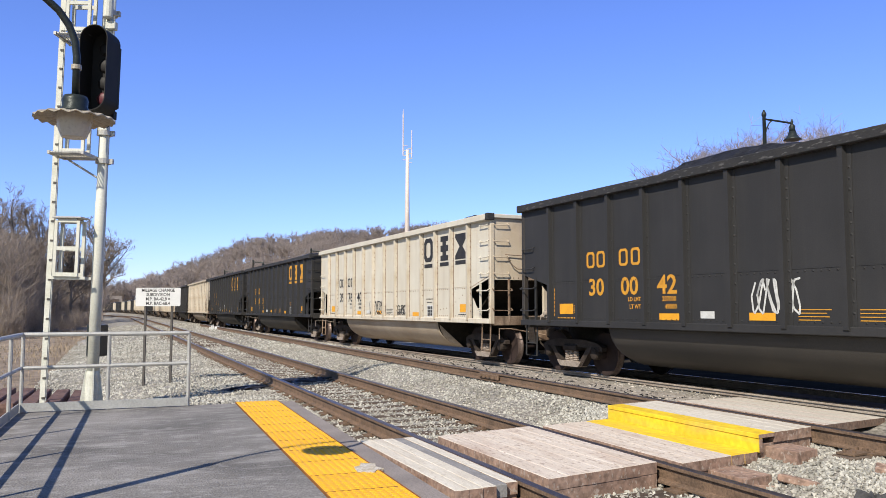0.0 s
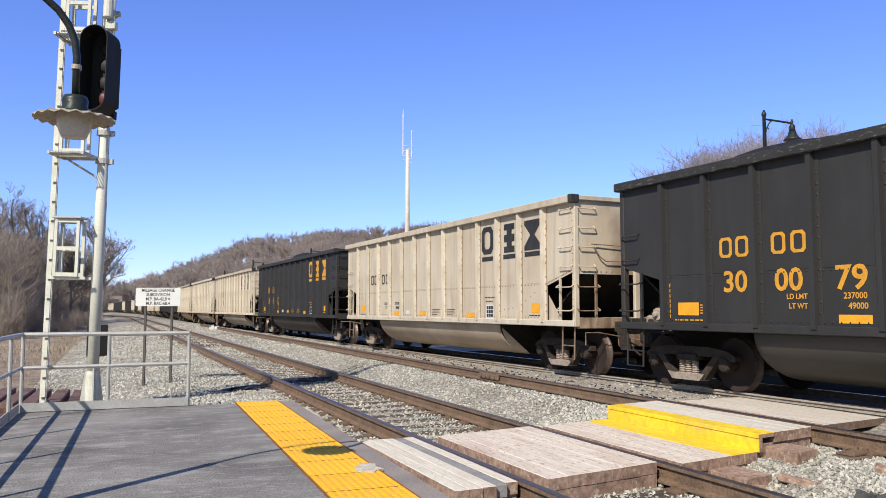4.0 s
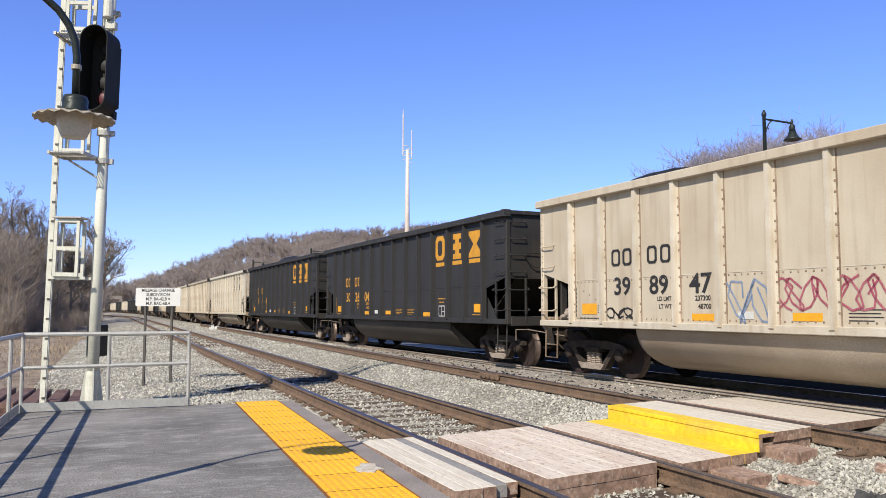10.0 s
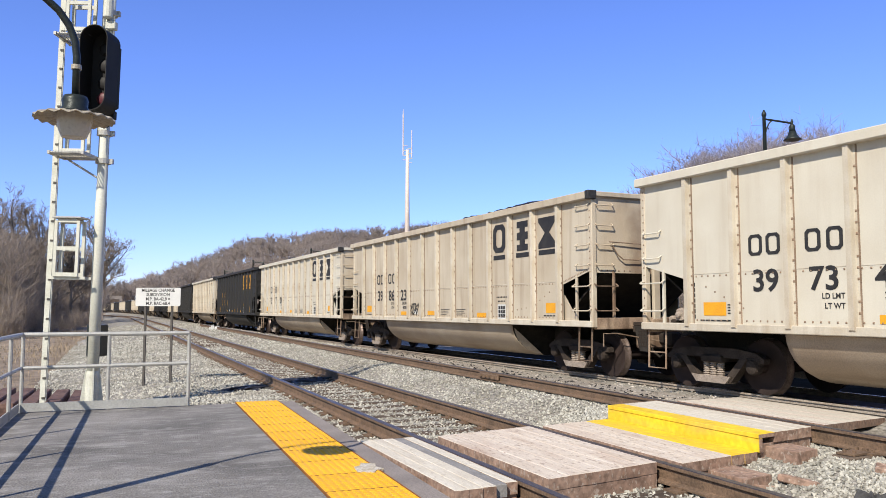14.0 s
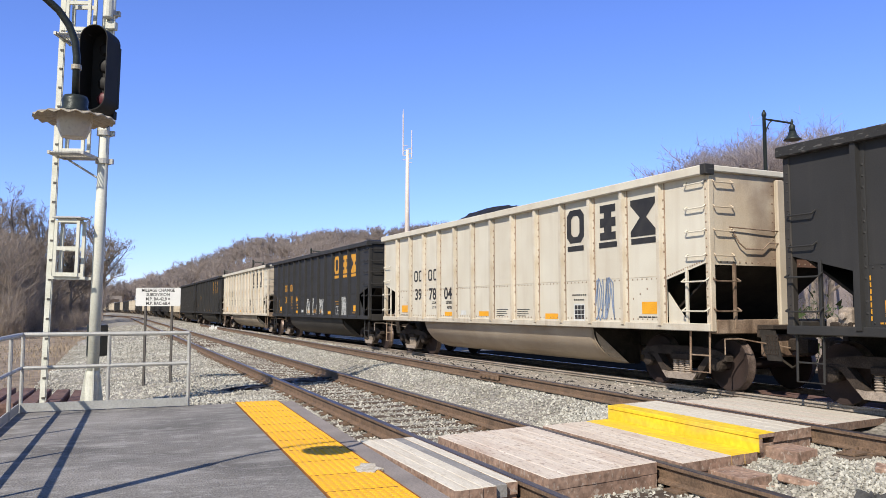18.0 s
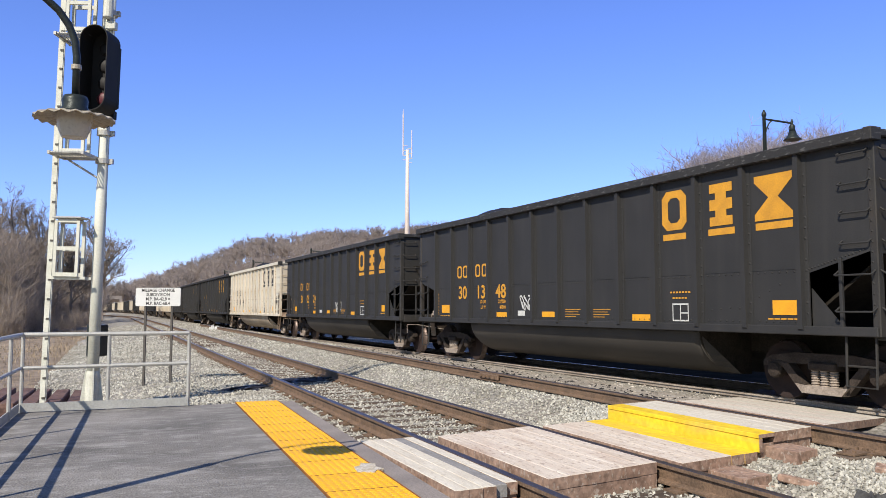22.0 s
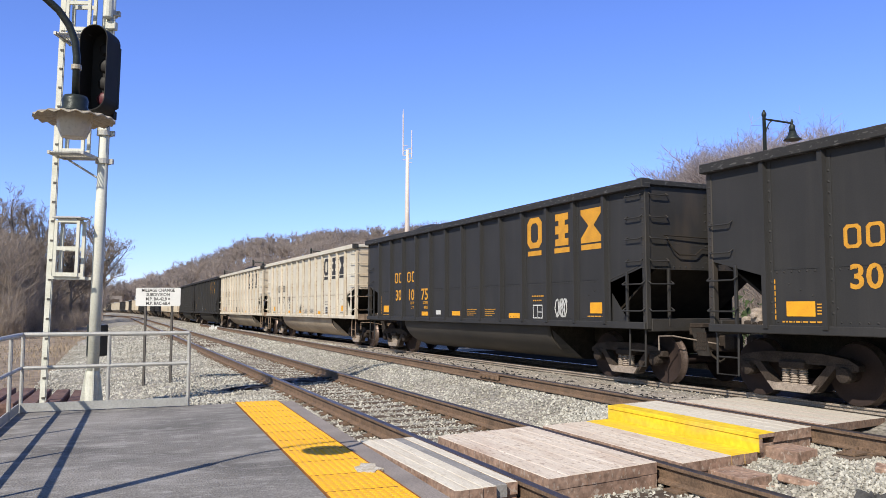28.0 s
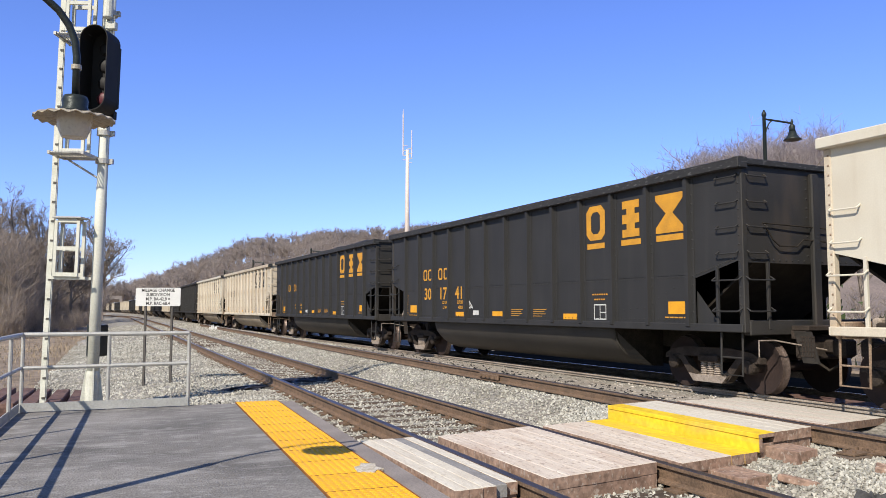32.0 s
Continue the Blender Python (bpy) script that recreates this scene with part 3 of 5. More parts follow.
def railing():
    """The railing at the platform's end, returning along its outer side."""
    t = thing("platform_railing", PLAT, "galvanised pipe railing round the end of the platform", "railing")
    for x in (-1.47, -0.42, 0.62):
        part("post", bar(Shape(), (x, 11.78, 0.0), (x, 11.78, 1.02), 0.024), GALV, t)
    part("top_rail", Shape().tube([(0.62, 11.78, 1.02), (-1.47, 11.78, 1.02), (-1.49, 11.7, 1.02), (-1.49, 2.0, 1.02)], 0.029, 8), GALV, t)
    part("middle_rail", Shape().tube([(0.62, 11.78, 0.6), (-1.47, 11.78, 0.58), (-1.49, 11.7, 0.58), (-1.49, 2.0, 0.58)], 0.026, 8), GALV, t)
    for y in (10.9, 9.3, 7.7, 6.1, 4.5, 2.9):
        part("post", bar(Shape(), (-1.49, y, 0.0), (-1.49, y, 1.02), 0.024), GALV, t)
    part("kick_plate", Shape().box(-1.47, 0.62, 11.75, 11.765, 0.012, 0.125), GALV, t, "flat galvanised toe board")
    part("kick_plate", Shape().box(-1.5, -1.485, 2.0, 11.74, 0.012, 0.125), GALV, t, "flat galvanised toe board")


railing()


# ---- board crossing ----
crossing = thing("board_crossing", pose(0, 0, 0, 0, 0, 22.8), "timber pedestrian crossing between the platforms with a yellow step", "crossing", kind="structure")


def board(l0, l1, s0, s1, z, material, skew=0.0, thick=0.1, name="plank", label=""):
    """A board along the track, its ends cut at a slant."""
    c = 0.004
    o = [(l0, s0 + skew * l0), (l1, s0 + skew * l1), (l1, s1 + skew * l1), (l0, s1 + skew * l0)]
    i = [(l0 + c, s0 + c + skew * l0), (l1 - c, s0 + c + skew * l1), (l1 - c, s1 - c + skew * l1), (l0 + c, s1 - c + skew * l0)]
    v = [(*p, z - thick) for p in o] + [(*p, z - c) for p in o] + [(*p, z) for p in i]
    f = [(3, 2, 1, 0), (8, 9, 10, 11)]
    for r in (0, 4):
        f += [(r + k, r + (k + 1) % 4, r + 4 + (k + 1) % 4, r + 4 + k) for k in range(4)]
    sh = Shape().add(v, f)
    sh.m = [1, 0] + ([1, 0, 1, 0] if material is PLANK_YELLOW else [1] * 4) + [0] * 4
    return part(name, sh, (material, material if material is RUBBER else PLANK_END), crossing, label)


def boards(l0, l1, count, s0, s1, z, material, skew, jag=0.004):
    w = (l1 - l0) / count
    for k in range(count):
        board(l0 + w * k + 0.001, l0 + w * (k + 1) - 0.001, s0 + random.uniform(-jag, jag), s1 + random.uniform(-jag, jag), z + random.uniform(-0.0015, 0.0015), material, skew)


boards(2.43, 2.79, 3, 5.5, 7.95, 0.0, PLANK_WHITE, 0.02, 0.015)
board(2.795, 2.905, 5.56, 7.95, -0.004, RUBBER, 0.02, name="rubber_strip", label="grey rubber flangeway strip")
board(2.91, 3.02, 5.6, 7.95, 0.0, PLANK_WHITE, 0.02)
board(2.43, 3.02, 5.62, 7.9, -0.1, PLANK_END, 0.02, 0.16, "bearer", "dark creosoted bearer")
SK = 0.19
boards(3.26, 4.5, 6, 4.97, 7.28, 0.012, PLANK, SK)
board(3.262, 4.498, 4.972, 7.25, -0.092, PLANK_END, SK, 0.16, "bearer", "dark creosoted bearer")
boards(4.69, 5.36, 3, 4.82, 7.27, 0.005, PLANK, SK)
boards(5.36, 5.733, 2, 4.82, 7.27, 0.005, PLANK_YELLOW, SK)
board(4.7, 5.7, 4.83, 7.24, -0.099, PLANK_END, SK, 0.15, "bearer", "dark creosoted bearer")
board(5.02, 5.38, 4.36, 4.82, -0.085, PLANK_END, SK, 0.16, "bearer", "weathered end of a creosoted bearer")
board(5.84, 6.16, 4.42, 4.8, 0.05, PLANK_END, SK, 0.2, "bearer", "weathered end of a creosoted bearer")
board(5.735, 5.785, 4.79, 7.27, 0.128, PLANK_YELLOW, SK, 0.13, "step_riser", "yellow-painted step riser")
board(5.727, 5.98, 4.79, 7.27, 0.17, PLANK_YELLOW, SK, 0.04)
boards(5.98, 6.6, 3, 4.8, 7.27, 0.17, PLANK_WHITE, SK)
board(5.79, 6.6, 4.82, 7.24, 0.068, PLANK_END, SK, 0.24, "bearer", "dark creosoted bearer")


def ramp_boards(l0, l1, count, corner, dark=False):
    """Boards that fall away from the middle rail towards the main track."""
    (a0, a1, za), (b0, b1, zb) = corner
    for k in range(count):
        u0, u1 = k / count, (k + 1) / count - 0.001
        v = []
        for dz in (-0.09, 0.0):
            for u, first in ((u0, True), (u1, True), (u1, False), (u0, False)):
                la = l0 + (l1 - l0) * u
                s = (a0 + (b0 - a0) * u) if first else (a1 + (b1 - a1) * u)
                v.append((la, s, za + (zb - za) * u + dz))
        sh = Shape().add(v, [(3, 2, 1, 0), (4, 5, 6, 7), (0, 1, 5, 4), (1, 2, 6, 5), (2, 3, 7, 6), (3, 0, 4, 7)])
        sh.m = [1, 0, 1, 1, 1, 1]
        part("plank", sh, (DARK_TIMBER if dark else PLANK_WHITE if k % 3 else PLANK, PLANK_END), crossing)


ramp_boards(6.82, 9.75, 12, ((6.08, 8.4, 0.17), (7.7, 10.4, -0.11)))
# boards under the train coloured darker than the rest, for the shade there
ramp_boards(10.25, 11.2, 3, ((8.0, 10.8, -0.12), (8.6, 11.4, -0.12)), True)

for s, la, dx, dy, turn in ((5.2, 5.5, 0.07, 0.16, 50), (5.35, 5.15, 0.03, 0.2, 100), (4.6, 6.05, 0.05, 0.12, 20), (4.9, 6.15, 0.06, 0.09, -30)):
    p = near(s, la, bed(la) + 0.02)
    tagged(part("wood_scrap", Shape().box(-dx, dx, -dy, dy, -0.03, 0.035, 0.01), PLANK_END, at=pose(p.x, p.y, p.z, 6, 8, turn)), "broken scrap of brown creosoted wood on the ballast", "wood scrap", "wood scraps by the crossing")

# ---- far platform ----
fx, fy, fth = run(0, 1.6)
FAR = pose(fx, fy, 0, 0, 0, -math.degrees(fth))
far_platform = thing("far_platform", FAR, "low platform beyond the main track, coloured dark for the train's shade", "platform", kind="structure")
# the slab's dark colour stands in for shade cast by the train
part("slab", Shape().box(1.7, 6.0, -40, 26, -0.6, -0.2, 0.015), FAR_SHADED, far_platform)


# ---- signal mast ----
def slats(x0, x1, y0, y1, z):
    """Grating bars on edge."""
    sh = Shape()
    for k in range(14):
        x = x0 + (x1 - x0) * k / 13
        sh.box(x - 0.004, x + 0.004, y0, y1, z - 0.03, z)
    return sh


def signal_mast():
    t = thing("signal_mast", pose(-5.455, 12.4, -0.35, 0, 0.95, 0), "white-painted steel signal mast with ladder and black signal head", "railway signal")
    part("mast", Shape().lathe([(0.085, 0.3), (0.085, 3.4), (0.08, 3.41), (0.08, 8.2)], n=16), MAST, t, "white steel tube", smooth=True)
    base = Shape().lathe([(0.1, 0.0), (0.1, 0.7), (0.085, 0.75)], n=16)
    for a in range(4):
        c, s_ = math.cos(a * math.pi / 2 + 0.5), math.sin(a * math.pi / 2 + 0.5)
        base.add([(c * 0.09 - s_ * 0.012, s_ * 0.09 + c * 0.012, 0.02), (c * 0.2 - s_ * 0.012, s_ * 0.2 + c * 0.012, 0.02), (c * 0.09 - s_ * 0.012, s_ * 0.09 + c * 0.012, 0.85),
                  (c * 0.09 + s_ * 0.012, s_ * 0.09 - c * 0.012, 0.02), (c * 0.2 + s_ * 0.012, s_ * 0.2 - c * 0.012, 0.02), (c * 0.09 + s_ * 0.012, s_ * 0.09 - c * 0.012, 0.85)],
                 [(0, 1, 2), (5, 4, 3), (0, 3, 4, 1), (1, 4, 5, 2), (2, 5, 3, 0)])
    part("base", base.box(-0.22, 0.22, -0.22, 0.22, -0.1, 0.03, 0.01), MAST, t, "gusseted foot bolted to concrete")
    for z in (4.0, 4.45, 6.4):
        part("clamp", Shape().lathe([(0.115, z), (0.115, z + 0.08)], n=16).box(0.1, 0.16, -0.03, 0.03, z, z + 0.08), GALV, t)
    lx = -0.635
    ladder = part("ladder", Shape().box(lx - 0.04, lx + 0.04, -0.26, -0.235, 0.1, 8.0).box(lx - 0.2, lx - 0.12, 0.1, 0.125, 0.1, 8.0), MAST, t, "white ladder with drilled stiles")
    for k in range(26):
        part("rung", Shape().tube([(lx, -0.25, 0.35 + 0.3 * k), (lx - 0.16, 0.12, 0.35 + 0.3 * k)], 0.011, 6).box(lx - 0.005, lx + 0.042, -0.272, -0.26, 0.335 + 0.3 * k, 0.365 + 0.3 * k), SIGN_POST, ladder)
    for z in (2.2, 4.1, 5.95):
        b = part("bracket", Shape().box(lx, -0.07, -0.03, 0.03, z - 0.045, z, 0.004).box(lx, -0.07, -0.28, -0.24, z - 0.045, z, 0.004), MAST, t)
        if z > 3:
            part("brace", bar(Shape(), (lx + 0.1, -0.02, z - 0.05), (-0.08, -0.02, z - 0.32), 0.018), GALV, b)
            part("grating", slats(lx + 0.02, -0.06, -0.55, -0.05, z).box(lx + 0.02, lx + 0.06, -0.56, -0.04, z - 0.05, z).box(-0.1, -0.06, -0.56, -0.04, z - 0.05, z).box(lx + 0.06, -0.1, -0.55, -0.54, z - 0.03, z - 0.01), GALV, b)
    for z0, z1, roof in ((2.2, 3.06, True), (4.12, 4.72, False), (6.05, 6.95, False)):
        g = Shape()
        x0, x1 = lx + 0.1, lx + 0.44
        for x in (x0, x1):
            for y in (-0.3, -0.1):
                g.box(x - 0.024, x + 0.024, y - 0.02, y + 0.02, z0, z1)
        for z in (z0 + 0.03, (z0 + z1) / 2, z1):
            for y in (-0.3, -0.1):
                g.box(x0 + 0.024, x1 - 0.024, y - 0.017, y + 0.017, z - 0.03, z + 0.03)
        cage = part("guard", g, MAST, t, "welded white guard cage")
        if roof:
            part("roof", Shape().box(x0 - 0.05, x1 + 0.06, -0.36, -0.06, z1 + 0.032, z1 + 0.06, 0.006), GALV, cage, "grey cover plate")
    part("conduit", Shape().tube([(-0.11, 0.02, 4.5), (-0.115, 0.02, 8.0)], 0.022, 8), MAST, t)
    part("cable_box", Shape().lathe([(0.03, 6.3), (0.075, 6.33), (0.075, 6.62), (0.03, 6.66)], (0.03, -0.15, 0), 12).box(-0.02, 0.14, -0.13, -0.02, 6.15, 6.28, 0.01), MAST, t, "white cable box strapped to the mast")
    head = part("signal_head", Shape().lathe([(0.01, 0), (0.01, 0.02)], (0.14, -0.3, 5.44), 8, "y"), SIGNAL, t, "black target signal head")
    hx, hz, hr, hs = 0.115, 5.34, 0.218, 0.44

    def pill(r):
        out = []
        for k in range(28):
            a = 2 * math.pi * (k + 0.5) / 28
            out.append((hx + r * math.cos(a), hz + r * math.sin(a) + (hs if math.sin(a) > 0 else -hs)))
        return out
    head.matrix_basis = pose(hx, -0.36, 0, 0, 0, -3.5) @ pose(-hx, 0.36, 0)
    part("backboard", Shape().slab(pill(hr), "y", -0.36, -0.33), SIGNAL, head)
    part("housing", Shape().box(hx - 0.13, hx + 0.13, -0.33, -0.1, 4.84, 5.84, 0.02), SIGNAL, head)
    part("mounting_arm", Shape().box(hx - 0.05, hx + 0.05, -0.12, 0.0, 4.7, 4.84, 0.01).tube([(hx, -0.06, 4.72), (0.0, -0.04, 4.58)], 0.04, 8), SIGNAL, head)
    for z, m in ((5.74, LENS), (5.47, LENS), (5.2, LENS), (4.95, RED_LENS)):
        part("lens", Shape().lathe([(0.1, -0.362), (0.1, -0.378), (0.085, -0.39), (0.05, -0.4), (0.005, -0.403)], (hx, 0, z), 18, "y"), m, head, smooth=True)
    n, v = 28, []
    for y, r in ((-0.365, hr), (-0.75, hr), (-0.75, hr - 0.012), (-0.365, hr - 0.012)):
        v += [(x, y, z) for x, z in pill(r)]
    f = [(q * n + k, q * n + (k + 1) % n, ((q + 1) % 4) * n + (k + 1) % n, ((q + 1) % 4) * n + k) for q in range(4) for k in range(n)]
    part("hood", Shape().add(v, f), SIGNAL, head, "deep black pill-shaped hood round the lenses")
    return t


signal_mast()

cabinet = thing("relay_cabinet", pose(-5.93, 13.2, -0.4), "small dark metal equipment cabinet on a post behind the signal mast", "cabinet")
part("body", Shape().box(0.08, 0.31, -0.15, 0.15, 0.98, 1.5, 0.01), LAMP, cabinet)
part("door", Shape().box(0.1, 0.29, -0.165, -0.152, 0.98, 1.47, 0.004), LAMP, cabinet)
part("post", Shape().box(0.14, 0.22, -0.04, 0.04, 0.0, 0.95), GALV, cabinet)


def timber(x, y, rz):
    t = tagged(part("timber", Shape().box(-0.115, 0.115, -1.25, 1.25, 0, 0.2, 0.015), DARK_TIMBER, at=pose(x, y, -0.27, 0, 0, rz)), "dark brown old crosstie lying on the ground", "timber", "old crossties by the platform")
    return t


for k in range(5):
    timber(-5.95 - 0.37 * k, 13.0 + 0.1 * k + random.uniform(-0.05, 0.05), 22.8 + random.uniform(-3, 3))


# ---- mileage sign ----
def mileage_sign():
    t = thing("mileage_sign", pose(-6.1, 17.0, -0.3, 0, 0, -3), "white mileage sign with black lettering on two dark posts", "sign")
    for x in (-0.28, 0.3):
        part("post", Shape().box(x - 0.022, x + 0.022, -0.02, 0.02, 0, 2.05), SIGN_POST, t)
    o = [(-0.49, 1.74), (-0.47, 1.72), (0.47, 1.72), (0.49, 1.74), (0.49, 2.09), (0.47, 2.11), (-0.47, 2.11), (-0.49, 2.09)]
    b = part("board", Shape().slab(o, "y", -0.032, -0.022), SIGN, t, "white enamelled board")
    for k, (txt, dx) in enumerate((("MILEAGE CHANGE", 0.0), ("SUBDIVISION", 0.0), ("M.P. BA-42.8 =", 0.0), ("M.P. BAC-68.4", 0.0))):
        me = letters(txt, 0.095, 0.92).copy()
        me.materials.clear()
        me.materials.append(BLACK_MARK)
        part("lettering", me, None, b, at=pose(dx, -0.0335, 2.055 - 0.093 * k, 0, 0, -90) @ pose(0, 0, 0, 0, 0, 180))
    return t


mileage_sign()


# ---- platform lamps ----
def station_lamp(name, m, height, arm, scale, label):
    """A gooseneck lamp: post, curved arm, cap, fluted shade and ribbed globe. The arm reaches along +x."""
    t = thing(name, m, label, "street lamp")
    part("post", Shape().lathe([(0.13, 0.0), (0.13, 0.25), (0.09, 0.3), (0.07, 0.5), (0.05, height - 0.75), (0.045, height - 0.7)], n=14), LAMP, t, smooth=True)
    r, z = 0.41, 2.765
    pts = [(0, 0, height - 0.75), (0, 0, height - r)]
    pts += [(r - r * math.cos(a), 0, height - r + r * math.sin(a)) for a in (math.pi / 2 * k / 6 for k in range(1, 7))]
    pts += [(arm - r + r * math.sin(a), 0, height - r + r * math.cos(a)) for a in (math.pi / 2 * k / 6 for k in range(0, 7))]
    pts += [(arm, 0, z)]
    part("arm", Shape().tube(pts, 0.024, 10), LAMP, t, "curved gooseneck arm", smooth=True)
    part("collar", Shape().lathe([(0.032, z + 0.17), (0.032, z + 0.2)], (arm, 0, 0), 12), SHADE, t)
    part("cap", Shape().lathe([(0.03, z), (0.07, z - 0.01), (0.082, z - 0.04), (0.078, z - 0.08), (0.092, z - 0.11), (0.09, z - 0.125)], (arm, 0, 0), 20), LAMP, t, smooth=True)
    sh = Shape()
    prof = [(0.09, z - 0.12), (0.16, z - 0.135), (0.235, z - 0.15), (0.262, z - 0.16), (0.262, z - 0.166), (0.235, z - 0.158), (0.16, z - 0.143), (0.09, z - 0.128)]
    n = 72
    v = []
    for rr, h in prof:
        for k in range(n):
            a = 2 * math.pi * k / n
            w = 0.008 * (rr / 0.26) ** 2 * math.cos(18 * a)
            v.append((arm + scale * rr * math.cos(a), scale * rr * math.sin(a), h + w))
    f = [(i * n + k, i * n + (k + 1) % n, i * n + n + (k + 1) % n, i * n + n + k) for i in range(len(prof) - 1) for k in range(n)]
    part("shade", sh.add(v, f), SHADE, t, "fluted enamel shade")
    part("globe", Shape().lathe([(scale * a, z - b) for a, b in ((0.118, 0.135), (0.116, 0.17), (0.1, 0.24), (0.08, 0.285), (0.06, 0.29))], (arm, 0, 0), 36, wave=0.012, waves=18), GLOBE, t, "ribbed frosted globe", smooth=False)
    return t


station_lamp("platform_lamp", pose(-3.416, 4.37, 0.0, 0, 0, 36.9), 3.43, 1.245, 0.95, "dark green gooseneck platform lamp with a fluted shade")


def far_lamp(x, y, label, reach=1.0):
    t = thing("far_platform_lamp", pose(x, y, 0.02) @ Matrix.Diagonal((reach, 1, 1, 1)), label, "street lamp", "bracket lamps of the far platform")
    part("post", Shape().lathe([(0.16, -0.22 if y < 50 else -0.7), (0.16, 0.4), (0.1, 0.5), (0.07, 3.0), (0.05, 7.0), (0.07, 7.03), (0.07, 7.1), (0.05, 7.13), (0.02, 7.2)], n=14), LAMP, t, smooth=True)
    part("arm", Shape().tube([(0, 0, 6.93), (0.4, 0, 6.87), (0.84, 0, 6.8)], 0.03 if reach < 1.2 else 0.055, 8), LAMP, t)
    sc = [(0.04 + 0.2 * u, 0, 6.55 + 0.33 * u + 0.08 * math.sin(math.pi * u)) for u in (k / 8 for k in range(9))]
    part("scroll", Shape().tube(sc, 0.02, 6).tube([(0.06 + 0.07 * math.cos(a), 0, 6.62 + 0.07 * math.sin(a)) for a in (k * 0.6 for k in range(9))], 0.015, 6), LAMP, t, "wrought scroll bracket")
    part("cap", Shape().lathe([(0.02, 6.92), (0.04, 6.86), (0.025, 6.8), (0.06, 6.76), (0.09, 6.7), (0.08, 6.64), (0.1, 6.55)], (0.82, 0, 0), 16), LAMP, t, smooth=True)
    part("shade", Shape().lathe([(0.1, 6.56), (0.13, 6.45), (0.2, 6.36), (0.26, 6.31), (0.25, 6.3), (0.1, 6.34)], (0.82, 0, 0), 20), LAMP, t, smooth=True)


far_lamp(9.48, 23.0, "dark bracket lamp standing on the far platform")
for x, y in ((-12.7, 76.0), (-22.6, 94.0), (-32.6, 118.0)):
    far_lamp(x, y, "dark bracket lamp far along the line behind the train", 1.5)


# ---- tower ----
tower = thing("antenna_pole", pose(-5.0, 110, -1.0), "pale tall antenna pole with two whip aerials", "antenna tower")
part("pole", Shape().lathe([(0.5, 0), (0.3, 18), (0.22, 24.7)], n=14), TOWER, tower, smooth=True)
part("whip_aerial", Shape().lathe([(0.09, 24.0), (0.09, 29.5), (0.03, 30.5)], (-0.62, 0, 0), 8), TOWER, tower)
part("whip_aerial", Shape().lathe([(0.08, 23.6), (0.06, 27.5)], (0.6, 0, 0), 8), TOWER, tower)
for z in (23.2, 23.8, 24.5, 25.2):
    part("bracket", Shape().box(-0.7, 0.0, -0.06, 0.06, z, z + 0.12).box(0.0, 0.66, -0.06, 0.06, z - 0.4, z - 0.3), GALV, tower)


def low_mound(name, centre, rx, ry, h, material, label, category, seed, turn=0.0):
    """A low irregular heap."""
    rng = np.random.default_rng(seed)
    v, f, n = [(centre[0], centre[1], centre[2] + h)], [], 22
    for r, hh in ((0.4, 0.9), (0.75, 0.6), (1.0, -0.4)):
        for k in range(n):
            a = 2 * math.pi * k / n
            w = r * (1 + 0.28 * rng.normal())
            x, y = rx * w * math.cos(a), ry * w * math.sin(a)
            v.append((centre[0] + x * math.cos(turn) - y * math.sin(turn), centre[1] + x * math.sin(turn) + y * math.cos(turn), centre[2] + h * (hh + 0.4 * rng.normal() * (r < 1))))
    f += [(0, 1 + k, 1 + (k + 1) % n) for k in range(n)]
    for q in range(2):
        f += [(1 + q * n + k, 1 + q * n + n + k, 1 + q * n + n + (k + 1) % n, 1 + q * n + (k + 1) % n) for k in range(n)]
    return tagged(part(name, Shape().add(v, f), material), label, category)


# black grease patches; the one beside the platform end is the kerb's shadow, modelled
for s0, la, rx, ry, k in ((15.8, 2.55, 0.55, 0.3, 1), (17.0, 3.7, 0.6, 0.35, 2), (12.9, 1.6, 0.6, 0.22, 3), (17.2, 4.25, 0.3, 0.3, 4)):
    p = near(s0, la, bed(la) + 0.03)
    low_mound("grease_mat", p, rx, ry, 0.035, GREASE_SHADOW, "low black patch on the ballast, for grease and one painted shadow", "mat", k, 0.9)
p = near(4.44, 5.45, bed(5.45) + 0.03)
low_mound("rag", p, 0.22, 0.12, 0.05, RAG, "dark grey rag lying on the ballast", "rag", 8, 0.4)
for dx in (0.0, 0.36):
    low_mound("white_sack", (-15.55 + dx, 53.5, -0.03), 0.2, 0.16, 0.2, SIGN, "white filled sack lying beside the track", "sack", 30 + int(dx * 10))


